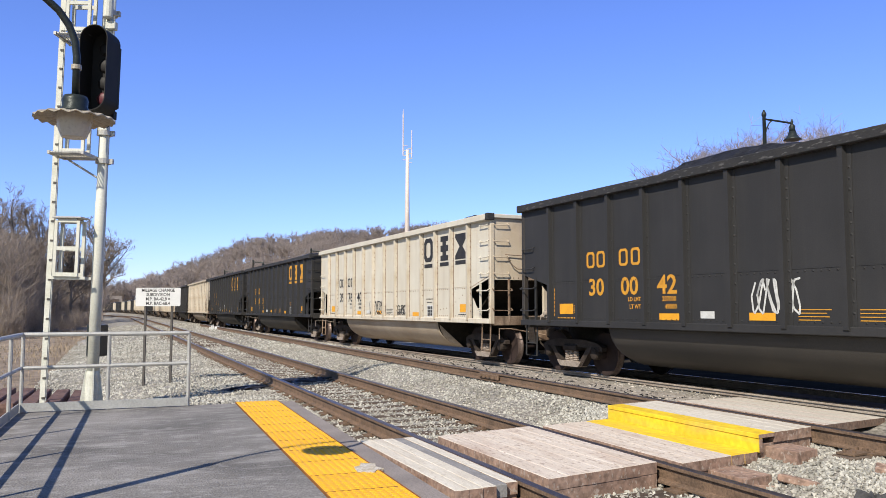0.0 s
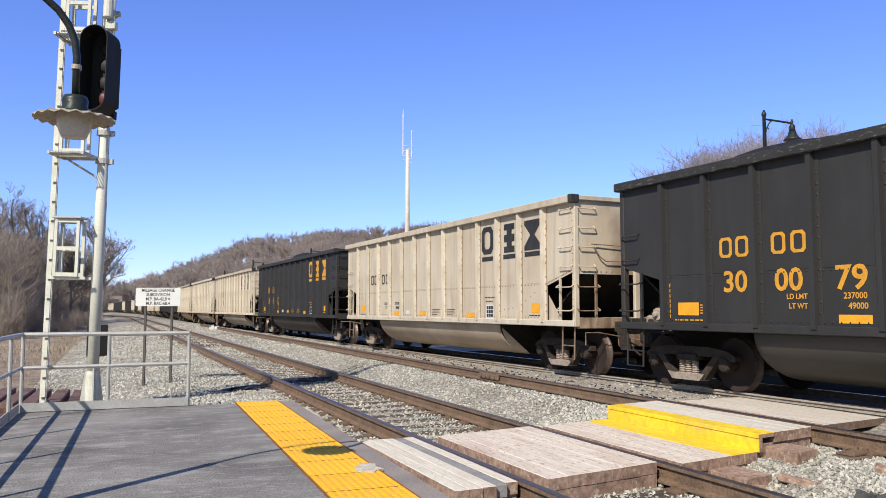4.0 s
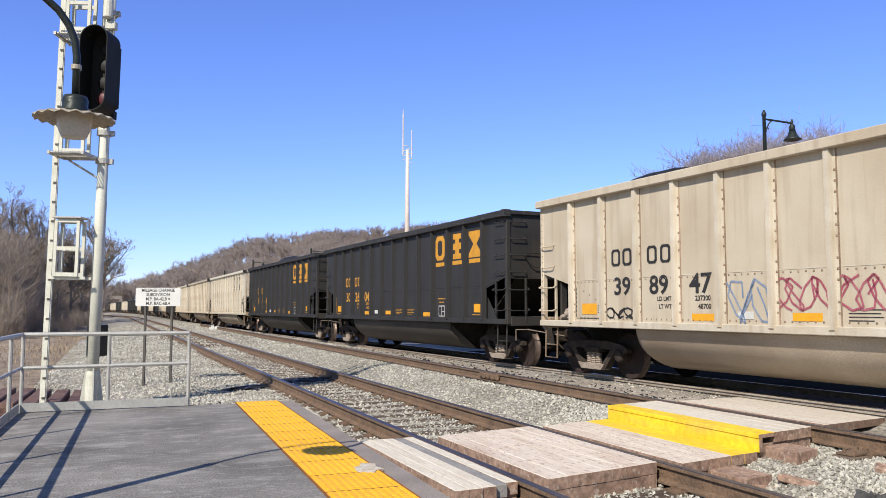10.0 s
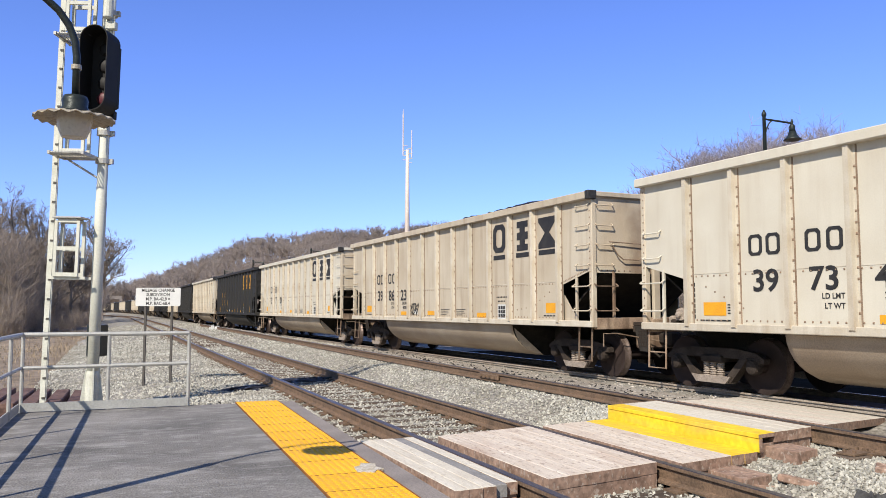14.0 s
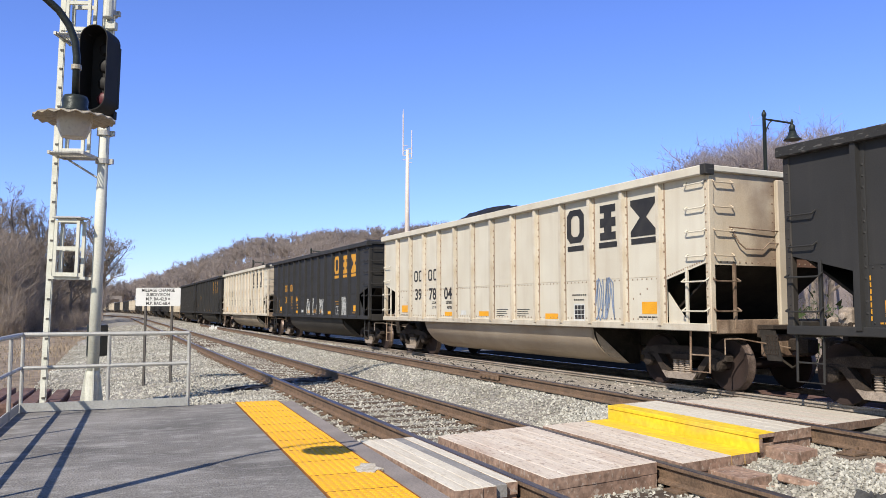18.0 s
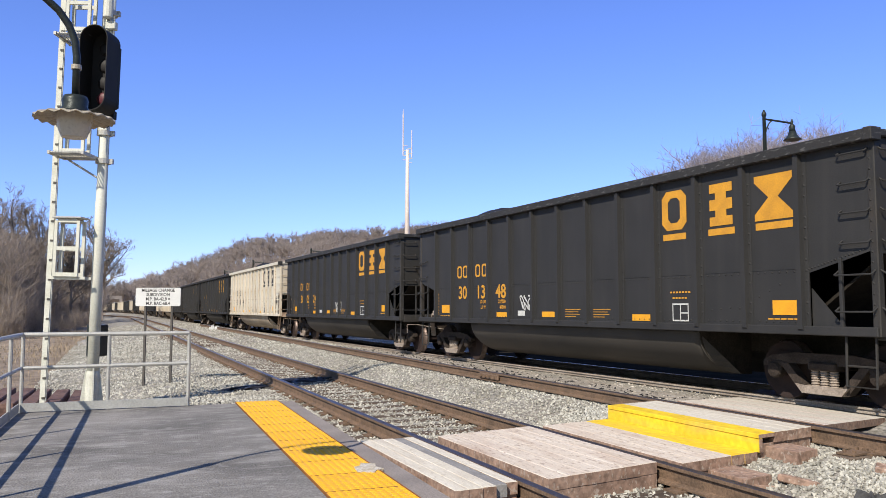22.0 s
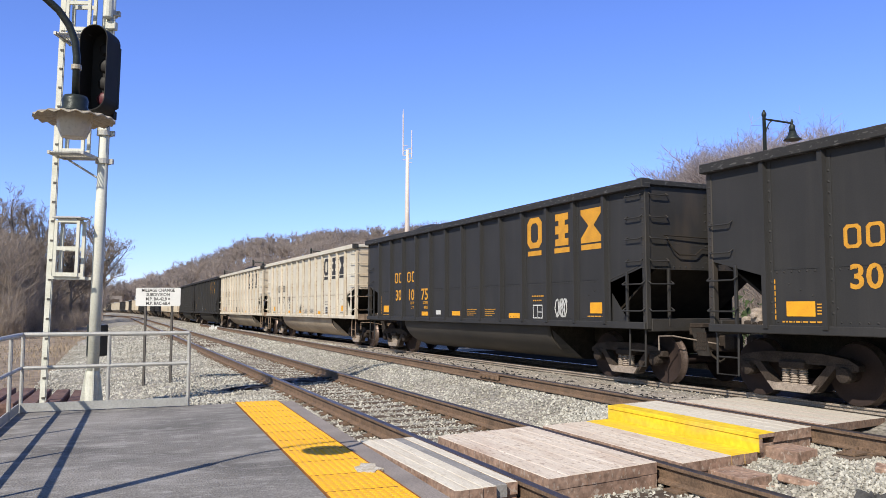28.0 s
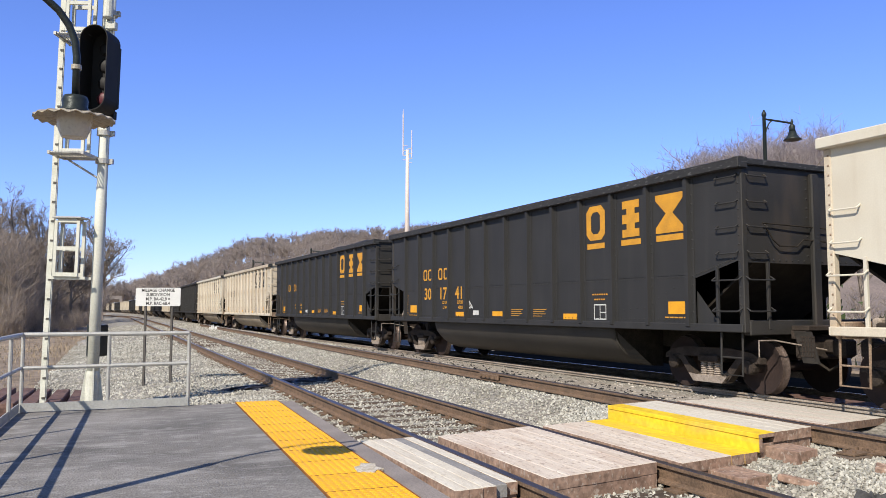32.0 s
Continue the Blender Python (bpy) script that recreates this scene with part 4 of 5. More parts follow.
# ---- trees and hill ----
def grow(rng, height, spread, levels, kids, thin=0.022, lean=0.0, start=0.3, coarse=False):
    """Branches of a bare tree as (a, b, radius_a, radius_b)."""
    out = []

    def limb(p, d, length, r, level):
        n = 5 if not level else 1 if (coarse and level > 1) or level > 2 else 3
        pts = [p]
        for _ in range(n):
            d = (d + Vector(rng.normal(size=3)) * (0.10 + 0.06 * level) + Vector((0, 0, 0.05))).normalized()
            pts.append(pts[-1] + d * (length / n))
        for i in range(n):
            out.append((pts[i], pts[i + 1], r * (1 - 0.75 * i / n), r * (1 - 0.75 * (i + 1) / n), level))
        if level < levels:
            for _ in range(kids[level]):
                u = rng.uniform(start if level == 0 else 0.15, 1.0) * n
                i = min(int(u), n - 1)
                q = pts[i] + (pts[i + 1] - pts[i]) * (u - i)
                side = Vector(rng.normal(size=3))
                side.z = abs(side.z) * 0.5
                nd = (d * 0.75 + side.normalized() * spread).normalized()
                limb(q, nd, length * rng.uniform(0.36, 0.58) * (1.12 - 0.4 * u / n), max(r * 0.45, thin * 0.5), level + 1)

    limb(Vector((0, 0, 0)), Vector((lean, 0, 1)).normalized(), height * 0.83, height * thin, 0)
    return out


def limb_mesh(name, limbs, material, sides):
    v, f = [], []
    for a, b, ra, rb, level in limbs:
        d = b - a
        if d.length < 1e-6:
            continue
        d.normalize()
        s1 = d.orthogonal().normalized()
        s2 = d.cross(s1)
        k = len(v)
        for c, r in ((a, ra), (b, rb)):
            for q in range(sides):
                w = 2 * math.pi * q / sides
                v.append(c + (s1 * math.cos(w) + s2 * math.sin(w)) * r)
        f += [(k + q, k + (q + 1) % sides, k + sides + (q + 1) % sides, k + sides + q) for q in range(sides)]
    me = bpy.data.meshes.new(name)
    me.from_pydata([tuple(p) for p in v], [], f)
    me.materials.append(material)
    return me


def bare_tree(m, height, spread, kids, seed, label, fine=0.016, twigs=TWIG):
    rng = np.random.default_rng(seed)
    limbs = grow(rng, height, spread, len(kids), kids)
    t = thing("bare_tree", m, label, "tree", "bare trees by the line")
    part("trunk", limb_mesh("trunk", [q for q in limbs if q[4] <= 1], BARK, 6), None, t, "grey trunk and boughs")
    part("crown", limb_mesh("crown", [(a, b, min(max(ra * 0.5, fine), 0.03), min(max(rb * 0.5, fine * 0.6), 0.03), lv) for a, b, ra, rb, lv in limbs if lv > 1], twigs, 3), None, t, "crown of fine leafless twigs")
    return t


def at_view(px, depth, z=-0.5):
    """Ground place in the direction px (tangent to the right of the view axis) at a depth."""
    return px * depth, depth, z


TREES = [(-0.43, 125, 12.5, 21), (-0.436, 110, 11.5, 20), (-0.446, 150, 10, 22), (-0.505, 92, 11.5, 23), (-0.54, 85, 12, 24), (-0.575, 80, 10.5, 25), (-0.455, 105, 8, 26), (-0.61, 95, 13, 27), (-0.52, 70, 7, 28), (-0.555, 100, 13, 31), (-0.525, 105, 13.5, 32), (-0.49, 100, 10, 33), (-0.47, 95, 8.5, 34)]
for px, d, h, seed in TREES:
    x, y, z = at_view(px, d)
    bare_tree(pose(x, y, z, 0, 0, seed * 37), h * 1.12, 0.8, (14, 8, 7, 4), seed, "leafless grey tree among the lineside brush", 0.016)
for k, (px, d, h) in enumerate([(0.275, 70, 11.0), (0.3, 66, 11.8), (0.33, 62, 12.6), (0.355, 60, 13.2), (0.385, 60, 13.6), (0.415, 62, 14.6), (0.44, 60, 14.6), (0.465, 60, 15.0), (0.49, 62, 15.0), (0.53, 62, 15), (0.25, 80, 11.0)]):
    x, y, z = at_view(px, d)
    bare_tree(pose(x, y, z, 0, 0, k * 71), h * 0.86, 0.9, (16, 11, 9), 60 + k, "leafless tree with a fine brown crown behind the far platform", 0.007, FINE_TWIG)


def wood(name, places, templates, material, label, category, seed):
    """Many bare trees in one mesh, from a few grown patterns."""
    rng = np.random.default_rng(seed)
    vs, fs, k = [], [], 0
    for x, y, z, h in places:
        v, f = templates[rng.integers(len(templates))]
        a = rng.uniform(0, 6.28)
        c, s = math.cos(a), math.sin(a)
        w = np.column_stack((v[:, 0] * c - v[:, 1] * s, v[:, 0] * s + v[:, 1] * c, v[:, 2])) * h
        w *= np.array([rng.uniform(0.8, 1.3), rng.uniform(0.8, 1.3), 1])
        vs.append(w + np.array([x, y, z]))
        fs.append(f + k)
        k += len(v)
    me = bpy.data.meshes.new(name)
    me.from_pydata(np.concatenate(vs).tolist(), [], np.concatenate(fs).tolist())
    me.materials.append(material)
    return tagged(new(name, me), label, category, "", "stuff")


def pattern(seed, kids, spread, width, start=0.3):
    """A tree one metre high, of flat tapering twigs crossed in two planes."""
    rng = np.random.default_rng(seed)
    limbs = grow(rng, 1.0, spread, len(kids), kids, 0.02, 0.0, start, True)
    v, f = [], []
    for a, b, ra, rb, lv in limbs:
        d = (b - a)
        if d.length < 1e-6:
            continue
        s1 = d.normalized().orthogonal().normalized() if lv else Vector((1, 0, 0))
        if lv:
            s1 = Matrix.Rotation(rng.uniform(0, 6.28), 3, d.normalized()) @ s1
        w = (0.016, width * 2.2, width * 1.4, width)[lv]
        k = len(v)
        v += [a - s1 * w, a + s1 * w, b + s1 * w * 0.6, b - s1 * w * 0.6]
        f.append((k, k + 1, k + 2, k + 3))
    return np.array([tuple(p) for p in v]), np.array(f)


RIDGE = [(-0.62, 8), (-0.5, 8), (-0.44, 23), (-0.417, 21), (-0.391, 33), (-0.36, 45), (-0.331, 69), (-0.299, 83), (-0.268, 101), (-0.242, 115), (-0.205, 119), (-0.171, 125), (-0.136, 127), (-0.107, 130), (-0.073, 133), (-0.02, 138), (0.033, 141), (0.1, 145), (0.25, 150), (0.5, 145), (0.8, 120)]


def ridge(a):
    for (a0, h0), (a1, h1) in zip(RIDGE, RIDGE[1:]):
        if a <= a1:
            u = max(0.0, (a - a0) / (a1 - a0))
            return (h0 + (h1 - h0) * u) / 1400
    return RIDGE[-1][1] / 1400


def hill_z(a, y):
    h = ridge(a) * 420 - 6.0
    h += 3.0 * noise.noise(Vector((a * 9, y * 0.01, 0)))
    return -1.5 + max(h, 0) * smooth_step(y, 215, 430)


rows = []
for y in [200, 225, 250, 275, 300, 325, 350, 375, 400, 425, 450, 520, 640, 900]:
    rows.append([(a * y, y, hill_z(a, y)) for a in (-0.7 + 0.025 * k for k in range(60))])
sheet("wooded_hill", rows, LEAF_LITTER, "long low hill covered in bare winter woods", "hill")

HILL_TREES = [pattern(k, (13, 9, 5), 0.7, 0.0032, 0.4) for k in range(6)]
rng = np.random.default_rng(11)
places = []
for _ in range(1700):
    a = rng.uniform(-0.46, 0.3)
    y = 225 + 215 * rng.random() ** 0.6
    if a < -0.385:
        y = rng.uniform(530, 640)
    places.append((a * y, y, hill_z(a, y) - 0.3, rng.uniform(7, 13) if a > -0.385 else rng.uniform(11, 19)))
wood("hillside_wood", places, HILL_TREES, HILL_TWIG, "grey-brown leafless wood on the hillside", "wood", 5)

BRUSH = [pattern(40 + k, (18, 9, 5), 0.62, 0.0015, 0.03) for k in range(6)]
places = []
for _ in range(1000):
    a = rng.uniform(-0.66, -0.434)
    y = rng.uniform(52, 140)
    if (Vector((a * y, y, 0))).dot(UN) > -6 - 4 * rng.random():
        continue
    places.append((a * y, y, -0.6, rng.uniform(4.0, 9.0) * (0.55 + 0.4 * smooth_step(-a, 0.42, 0.5))))
for _ in range(520):
    a = rng.uniform(-0.66, -0.42)
    y = rng.uniform(46, 75)
    if (Vector((a * y, y, 0))).dot(UN) > -5.5:
        continue
    places.append((a * y, y, -0.6, rng.uniform(1.2, 3.0)))
for _ in range(420):
    a = rng.uniform(-0.6, -0.424)
    y = rng.uniform(92, 150)
    if (Vector((a * y, y, 0))).dot(UN) > -2.6:
        continue
    places.append((a * y, y, -0.6, rng.uniform(1.3, 3.6)))
for _ in range(330):
    a = rng.uniform(-0.56, -0.432)
    y = rng.uniform(60, 95)
    if (Vector((a * y, y, 0))).dot(UN) > -2.0:
        continue
    places.append((a * y, y, -0.6, rng.uniform(0.6, 1.9)))
for _ in range(170):
    a = rng.uniform(-0.6, -0.431)
    y = rng.uniform(145, 230)
    places.append((a * y, y, -0.6, rng.uniform(5.0, 10.0)))
wood("lineside_brush", places, BRUSH, TWIG, "dense brown leafless brush beside the line", "brush", 6)
places = []
for _ in range(260):
    s, la = rng.uniform(-20, 120), rng.uniform(19.5, 32)
    p = US * s + UN * la
    places.append((p.x, p.y, -0.6, rng.uniform(2.0, 4.5)))
wood("far_side_brush", places, BRUSH, TWIG, "leafless brush behind the far platform", "brush", 7)


places = []
for _ in range(130):
    a = rng.uniform(0.255, 0.5)
    d = rng.uniform(62, 74)
    h = np.interp(a, (0.26, 0.3, 0.34, 0.4, 0.44, 0.47, 0.485, 0.5), (10.0, 11.6, 13.0, 14.0, 14.9, 14.9, 13.4, 10.8)) * d / 66
    places.append((a * d, d, -0.6, h * rng.uniform(0.95, 1.07)))
wood("far_side_wood", places, [pattern(70 + k, (24, 11, 8), 0.75, 0.0008, 0.4) for k in range(4)], FINE_TWIG, "fine brown crowns of leafless woods behind the far platform", "wood", 9)


def leafy_bush(x, y, h, seed):
    rng = np.random.default_rng(seed)
    n = 900
    c = rng.normal(size=(n, 3)) * np.array([0.45, 0.45, 0.3]) * h + np.array([x, y, h * 0.45])
    c = c[c[:, 2] > 0]
    n = len(c)
    q = rng.normal(size=(n, 3, 3)) * 0.09
    v = (c[:, None, :] + q).reshape(-1, 3)
    t = thing("evergreen_bush", pose(0, 0, -0.5), "dark green bush behind the far platform", "bush")
    me = bpy.data.meshes.new("foliage")
    me.from_pydata(v.tolist(), [], np.arange(3 * n).reshape(-1, 3).tolist())
    me.materials.append(EVERGREEN)
    part("foliage", me, None, t)
    part("stem", Shape().tube([(x, y, 0), (x, y, h * 0.5)], 0.05, 6), BARK, t)


for k in range(7):
    p = US * (6 + 4.5 * k) + UN * (20.5 + (k % 3))
    leafy_bush(p.x, p.y, 1.9 + 0.3 * (k % 2), 80 + k)

# dry grass tufts on the near verge
rngg = np.random.default_rng(31)
n = 22000
lat_g = -1.2 - 16 * rngg.random(n) ** 1.3
s_g = 12 + 60 * rngg.random(n) ** 1.2
bx = US.x * s_g + UN.x * lat_g
by = US.y * s_g + UN.y * lat_g
hh = rngg.uniform(0.0, 0.16, n)
an = rngg.uniform(0, 6.28, n)
wd = 0.003 + 0.0003 * s_g
v = np.stack([np.column_stack((bx - np.cos(an) * wd, by - np.sin(an) * wd, np.full(n, -0.55))), np.column_stack((bx + np.cos(an) * wd, by + np.sin(an) * wd, np.full(n, -0.55))), np.column_stack((bx + rngg.normal(0, .06, n), by + rngg.normal(0, .06, n), -0.5 + hh))], 1).reshape(-1, 3)
me = bpy.data.meshes.new("dry_grass")
me.from_pydata(v.tolist(), [], np.arange(3 * n).reshape(-1, 3).tolist())
me.materials.append(STRAW)
tagged(new("dry_grass", me), "tufts of straw-coloured dry grass on the verge", "grass", "", "stuff")

# far road bridge over the line
bridge = thing("road_bridge", pose(-209, 500, 0, 0, 0, 20), "small pale road bridge far along the line", "bridge")
part("deck", Shape().box(-6, 6, -3, 3, 7.4, 8.8, 0.05), CONCRETE, bridge)
for x in (-5.4, 5.4):
    part("abutment", Shape().box(x - 0.8, x + 0.8, -3, 3, -2, 7.4, 0.05), CONCRETE, bridge)
for y in (-2.9, 2.9):
    part("parapet", Shape().box(-6, 6, y - 0.12, y + 0.12, 8.8, 9.6), CONCRETE, bridge)


# ---- coal train ----
POSTS = [-6.3 + 1.05 * k for k in range(13)]
HALF = 7.5


def rivet(sh, y, z, x=-1.603, r=0.015):
    d = -0.014 if x < 0 else 0.014
    sh.add([(x, y - r, z - r), (x, y + r, z - r), (x, y + r, z + r), (x, y - r, z + r), (x + d, y, z)], [(0, 1, 4), (1, 2, 4), (2, 3, 4), (3, 0, 4)])


def u_bar(a, b, out, r=0.013):
    """A grab iron from a to b, standing off by the vector out."""
    a, b, o = Vector(a), Vector(b), Vector(out)
    q = (b - a) * 0.12
    return Shape().tube([a, a + o * 0.9, a + o + q * 0.4, b + o - q * 0.4, b + o * 0.9, b], r, 6)


def make_meshes():
    m = {}
    side = [(-7.46, 3.79), (7.46, 3.79), (7.46, 2.27), (6.42, 2.0), (6.42, 1.2), (-6.42, 1.2), (-6.42, 2.0), (-7.46, 2.27)]
    m["side"] = Shape().slab([p for p in side], "x", -1.6, -1.585)
    # a hat-section post in one skin; its dark edges hold grime and painted shadow
    prof = [(-0.122, -1.6), (-0.122, -1.608), (-0.1, -1.611), (-0.056, -1.612), (-0.042, -1.685), (0.042, -1.685), (0.056, -1.612), (0.085, -1.609), (0.085, -1.6)]
    n = len(prof)
    p = Shape()
    p.add([(x, y, 1.14 if x > -1.65 else 1.19) for y, x in prof] + [(x, y, 3.738) for y, x in prof], [(k, k + 1, n + k + 1, n + k) for k in range(n - 1)] + [tuple(range(n))[::-1], tuple(range(n, 2 * n))])
    p.m = [1, 1, 0, 0, 0, 1, 1, 1, 0, 0]
    m["post"] = p
    m["corner_post"] = Shape().box(-1.615, -1.5, -7.515, -7.40, 1.1, 3.735, 0.012)
    m["end"] = Shape().box(-1.585, 1.585, -7.49, -7.475, 2.22, 3.79)
    m["end_post"] = Shape().box(-0.09, 0.09, -7.58, -7.49, 1.15, 3.74, 0.02)
    m["slope"] = Shape().add([(-1.3, -7.45, 2.24), (1.3, -7.45, 2.24), (1.3, -6.0, 1.2), (-1.3, -6.0, 1.2), (-1.3, -7.43, 2.27), (1.3, -7.43, 2.27), (1.3, -5.96, 1.23), (-1.3, -5.96, 1.23)], [(3, 2, 1, 0), (4, 5, 6, 7), (0, 1, 5, 4), (1, 2, 6, 5), (2, 3, 7, 6), (3, 0, 4, 7)])
    m["web"] = Shape().slab([(-6.42, 1.78), (-6.42, 1.235), (-6.92, 1.235)], "x", -1.56, -1.548)
    m["chord_side"] = Shape().box(-1.725, -1.55, -7.56, 7.56, 3.74, 3.9, 0.014)
    m["chord_end"] = Shape().box(-1.55, 1.55, -7.56, -7.42, 3.79, 3.895, 0.014)
    m["chord_corner"] = Shape().box(-1.735, -1.52, -7.57, -7.44, 3.73, 3.91, 0.01)
    m["sill"] = Shape().box(-1.66, -1.5, -7.5, 7.5, 1.105, 1.235, 0.012)
    m["end_sill"] = Shape().box(-1.5, 1.5, -7.52, -7.36, 1.06, 1.3, 0.015)
    m["deck"] = Shape().box(-1.5, 1.5, -7.36, 7.36, 1.16, 1.2)
    m["centre_sill"] = Shape().box(-0.28, 0.28, -7.6, 7.6, 0.72, 1.12, 0.02)
    prof = [(-1.5, 1.11)]
    prof += [(-0.35 - 1.15 * math.cos(a), 1.08 - 0.76 * math.sin(a)) for a in (math.pi / 2 * k / 9 for k in range(10))]
    prof += [(-0.3, 0.32), (-0.3, 1.11)]
    n = len(prof)
    ends = (-4.05, -3.9, 4.3, 4.42)
    ins = (0.03, 0.0, 0.0, 0.03)
    v, f = [], []
    for yy, i in zip(ends, ins):
        v += [(x + i * (1 if x < -0.9 else -1) * 0.8, yy, z + (i if z < 1.0 else 0)) for x, z in prof]
    for r in range(3):
        f += [(r * n + k, r * n + (k + 1) % n, r * n + n + (k + 1) % n, r * n + n + k) for k in range(n)]
    f += [tuple(reversed(range(n))), tuple(range(3 * n, 4 * n))]
    m["tub"] = Shape().add(v, f)
    m["tub_end_plate"] = Shape().slab([(x * 0.99, z + 0.01) for x, z in prof], "y", -4.075, -4.055)
    kk = 8
    outer = prof[1:1 + kk]
    v = []
    for k, (x, z) in enumerate(outer):
        u = k / (kk - 1)
        v += [(x, -4.056, z), (outer[0][0] + (outer[-1][0] - outer[0][0]) * u, -4.06 - 0.2 * u, outer[0][1] + (outer[-1][1] - outer[0][1]) * u)]
    m["tub_gusset"] = Shape().add(v, [(2 * k, 2 * k + 1, 2 * k + 3, 2 * k + 2) for k in range(kk - 1)])
    rv = Shape()
    y = -6.3
    while y < 6.35:
        if min(abs(y - q) for q in POSTS) > 0.13:
            rivet(rv, y, 2.03)
            rivet(rv, y, 1.29)
        y += 0.135
    for q in POSTS:
        for k in range(15):
            if k % 4 != 2:
                rivet(rv, q - 0.085, 1.42 + 0.155 * k, -1.612, 0.019)
    for k in range(5):
        rivet(rv, -5.9 + 0.2 * k, 1.85 - 0.09 * k)
        rivet(rv, 5.9 - 0.2 * k, 1.85 - 0.09 * k)
        rivet(rv, -4.9 + 0.2 * k, 1.5 - 0.02 * k)
    for k in range(17):
        rivet(rv, -7.44, 1.4 + 0.14 * k, -1.616)
        rivet(rv, 7.44, 1.4 + 0.14 * k, -1.616)
        rivet(rv, -7.3 + 0.055 * k, 2.28 - 0.014 * k)
    m["rivets"] = rv
    m["seam"] = Shape().box(-1.606, -1.6, -6.25, 6.25, 2.065, 2.078)
    er = Shape()
    for k in range(22):
        for z in (2.27,):
            x = -1.5 + 3.0 * k / 21
            er.add([(x - .016, -7.492, z - .016), (x + .016, -7.492, z - .016), (x + .016, -7.492, z + .016), (x - .016, -7.492, z + .016), (x, -7.508, z)], [(0, 1, 4), (1, 2, 4), (2, 3, 4), (3, 0, 4)])
    for k in range(9):
        x, z = -0.13, 2.36 + 0.16 * k
        er.add([(x - .016, -7.492, z - .016), (x + .016, -7.492, z - .016), (x + .016, -7.492, z + .016), (x - .016, -7.492, z + .016), (x, -7.508, z)], [(0, 1, 4), (1, 2, 4), (2, 3, 4), (3, 0, 4)])
    m["end_rivets"] = er
    m["grab_side"] = u_bar((-1.6, -7.42, 0), (-1.6, -6.98, 0), (-0.075, 0, -0.05))
    m["grab_end"] = u_bar((-1.52, -7.49, 0), (-1.1, -7.49, 0), (0, -0.075, -0.05))
    m["rung_side"] = u_bar((-1.6, -7.47, 0.05), (-1.6, -6.9, 0.05), (-0.1, 0, -0.06), 0.014)
    m["rung_end"] = u_bar((-1.56, -7.5, 0.05), (-1.02, -7.5, 0.05), (0, -0.1, -0.06), 0.014)
    m["ladder_post"] = Shape().box(-1.62, -1.57, -6.96, -6.91, 1.15, 2.18, 0.005)
    m["ladder_post_end"] = Shape().box(-1.1, -1.05, -7.53, -7.48, 1.15, 2.24, 0.005)
    m["stirrup"] = Shape().tube([(-1.55, -7.4, 1.12), (-1.57, -7.4, 0.42), (-1.57, -6.95, 0.42), (-1.55, -6.95, 1.12)], 0.02, 6).tube([(-1.56, -7.4, 0.7), (-1.56, -6.95, 0.7)], 0.014, 6)
    m["lever"] = Shape().tube([(-1.42, -7.6, 0.72), (-1.42, -7.6, 0.98), (-1.1, -7.62, 0.98), (-0.2, -7.85, 0.82)], 0.012, 6)
    m["coupler"] = Shape().box(-0.1, 0.1, -8.0, -7.55, 0.76, 0.98, 0.03).box(-0.2, 0.14, -8.16, -7.92, 0.7, 1.02, 0.05).box(-0.3, 0.3, -7.62, -7.5, 0.66, 1.08, 0.02)
    m["air_hose"] = Shape().tube([(-0.25, -7.6, 0.8), (-0.3, -7.75, 0.62), (-0.28, -7.95, 0.5), (-0.24, -8.1, 0.6)], 0.024, 6)
    m["cable"] = Shape().tube([(-1.2, -7.54, 2.86), (-0.4, -7.56, 2.84), (0.4, -7.56, 2.82)], 0.012, 5).tube([(-1.15, -7.55, 2.82), (-1.0, -7.56, 2.6), (-0.85, -7.56, 2.5), (-0.45, -7.56, 2.5), (-0.3, -7.56, 2.62), (0.3, -7.56, 2.6)], 0.014, 5)
    m["end_platform"] = Shape().box(-0.62, 0.62, -7.86, -7.53, 1.13, 1.21, 0.012).box(-0.62, -0.54, -7.8, -7.53, 1.0, 1.13).box(0.54, 0.62, -7.8, -7.53, 1.0, 1.13)
    m["striker"] = Shape().box(-0.55, 0.55, -7.72, -7.52, 0.66, 1.05, 0.03)
    gr = Shape().slab([(-7.6, 1.12), (-7.92, 1.12), (-8.06, 0.62), (-7.76, 0.62)], "x", -0.64, -0.61)
    gr.slot = 1
    for k in range(5):
        gr.box(-0.647, -0.64, -7.99 + 0.055 * k, -7.97 + 0.055 * k, 0.7 + 0.01 * k, 1.05)
        gr.box(-0.649, -0.64, -7.99, -7.72, 0.72 + 0.075 * k, 0.74 + 0.075 * k)
    m["draft_grating"] = gr
    m["brake_cylinder"] = Shape().lathe([(0.02, -0.25), (0.08, -0.23), (0.09, -0.1), (0.09, 0.2), (0.07, 0.28), (0.02, 0.3)], (-1.0, 6.85, 1.4), 14, "x").box(-1.5, -0.7, 6.55, 6.9, 1.2, 1.3, 0.02)
    m["brake_valve"] = Shape().box(-1.5, -1.25, 6.56, 6.78, 1.2, 1.5, 0.04).lathe([(0.01, -1.56), (0.05, -1.55), (0.06, -1.5), (0.06, -1.45)], (0, 6.66, 1.38), 12, "x").box(-1.48, -1.3, 6.84, 6.98, 1.2, 1.36, 0.03).tube([(-1.4, 6.98, 1.3), (-1.45, 6.6, 1.24), (-1.4, 6.4, 1.22)], 0.03, 6)
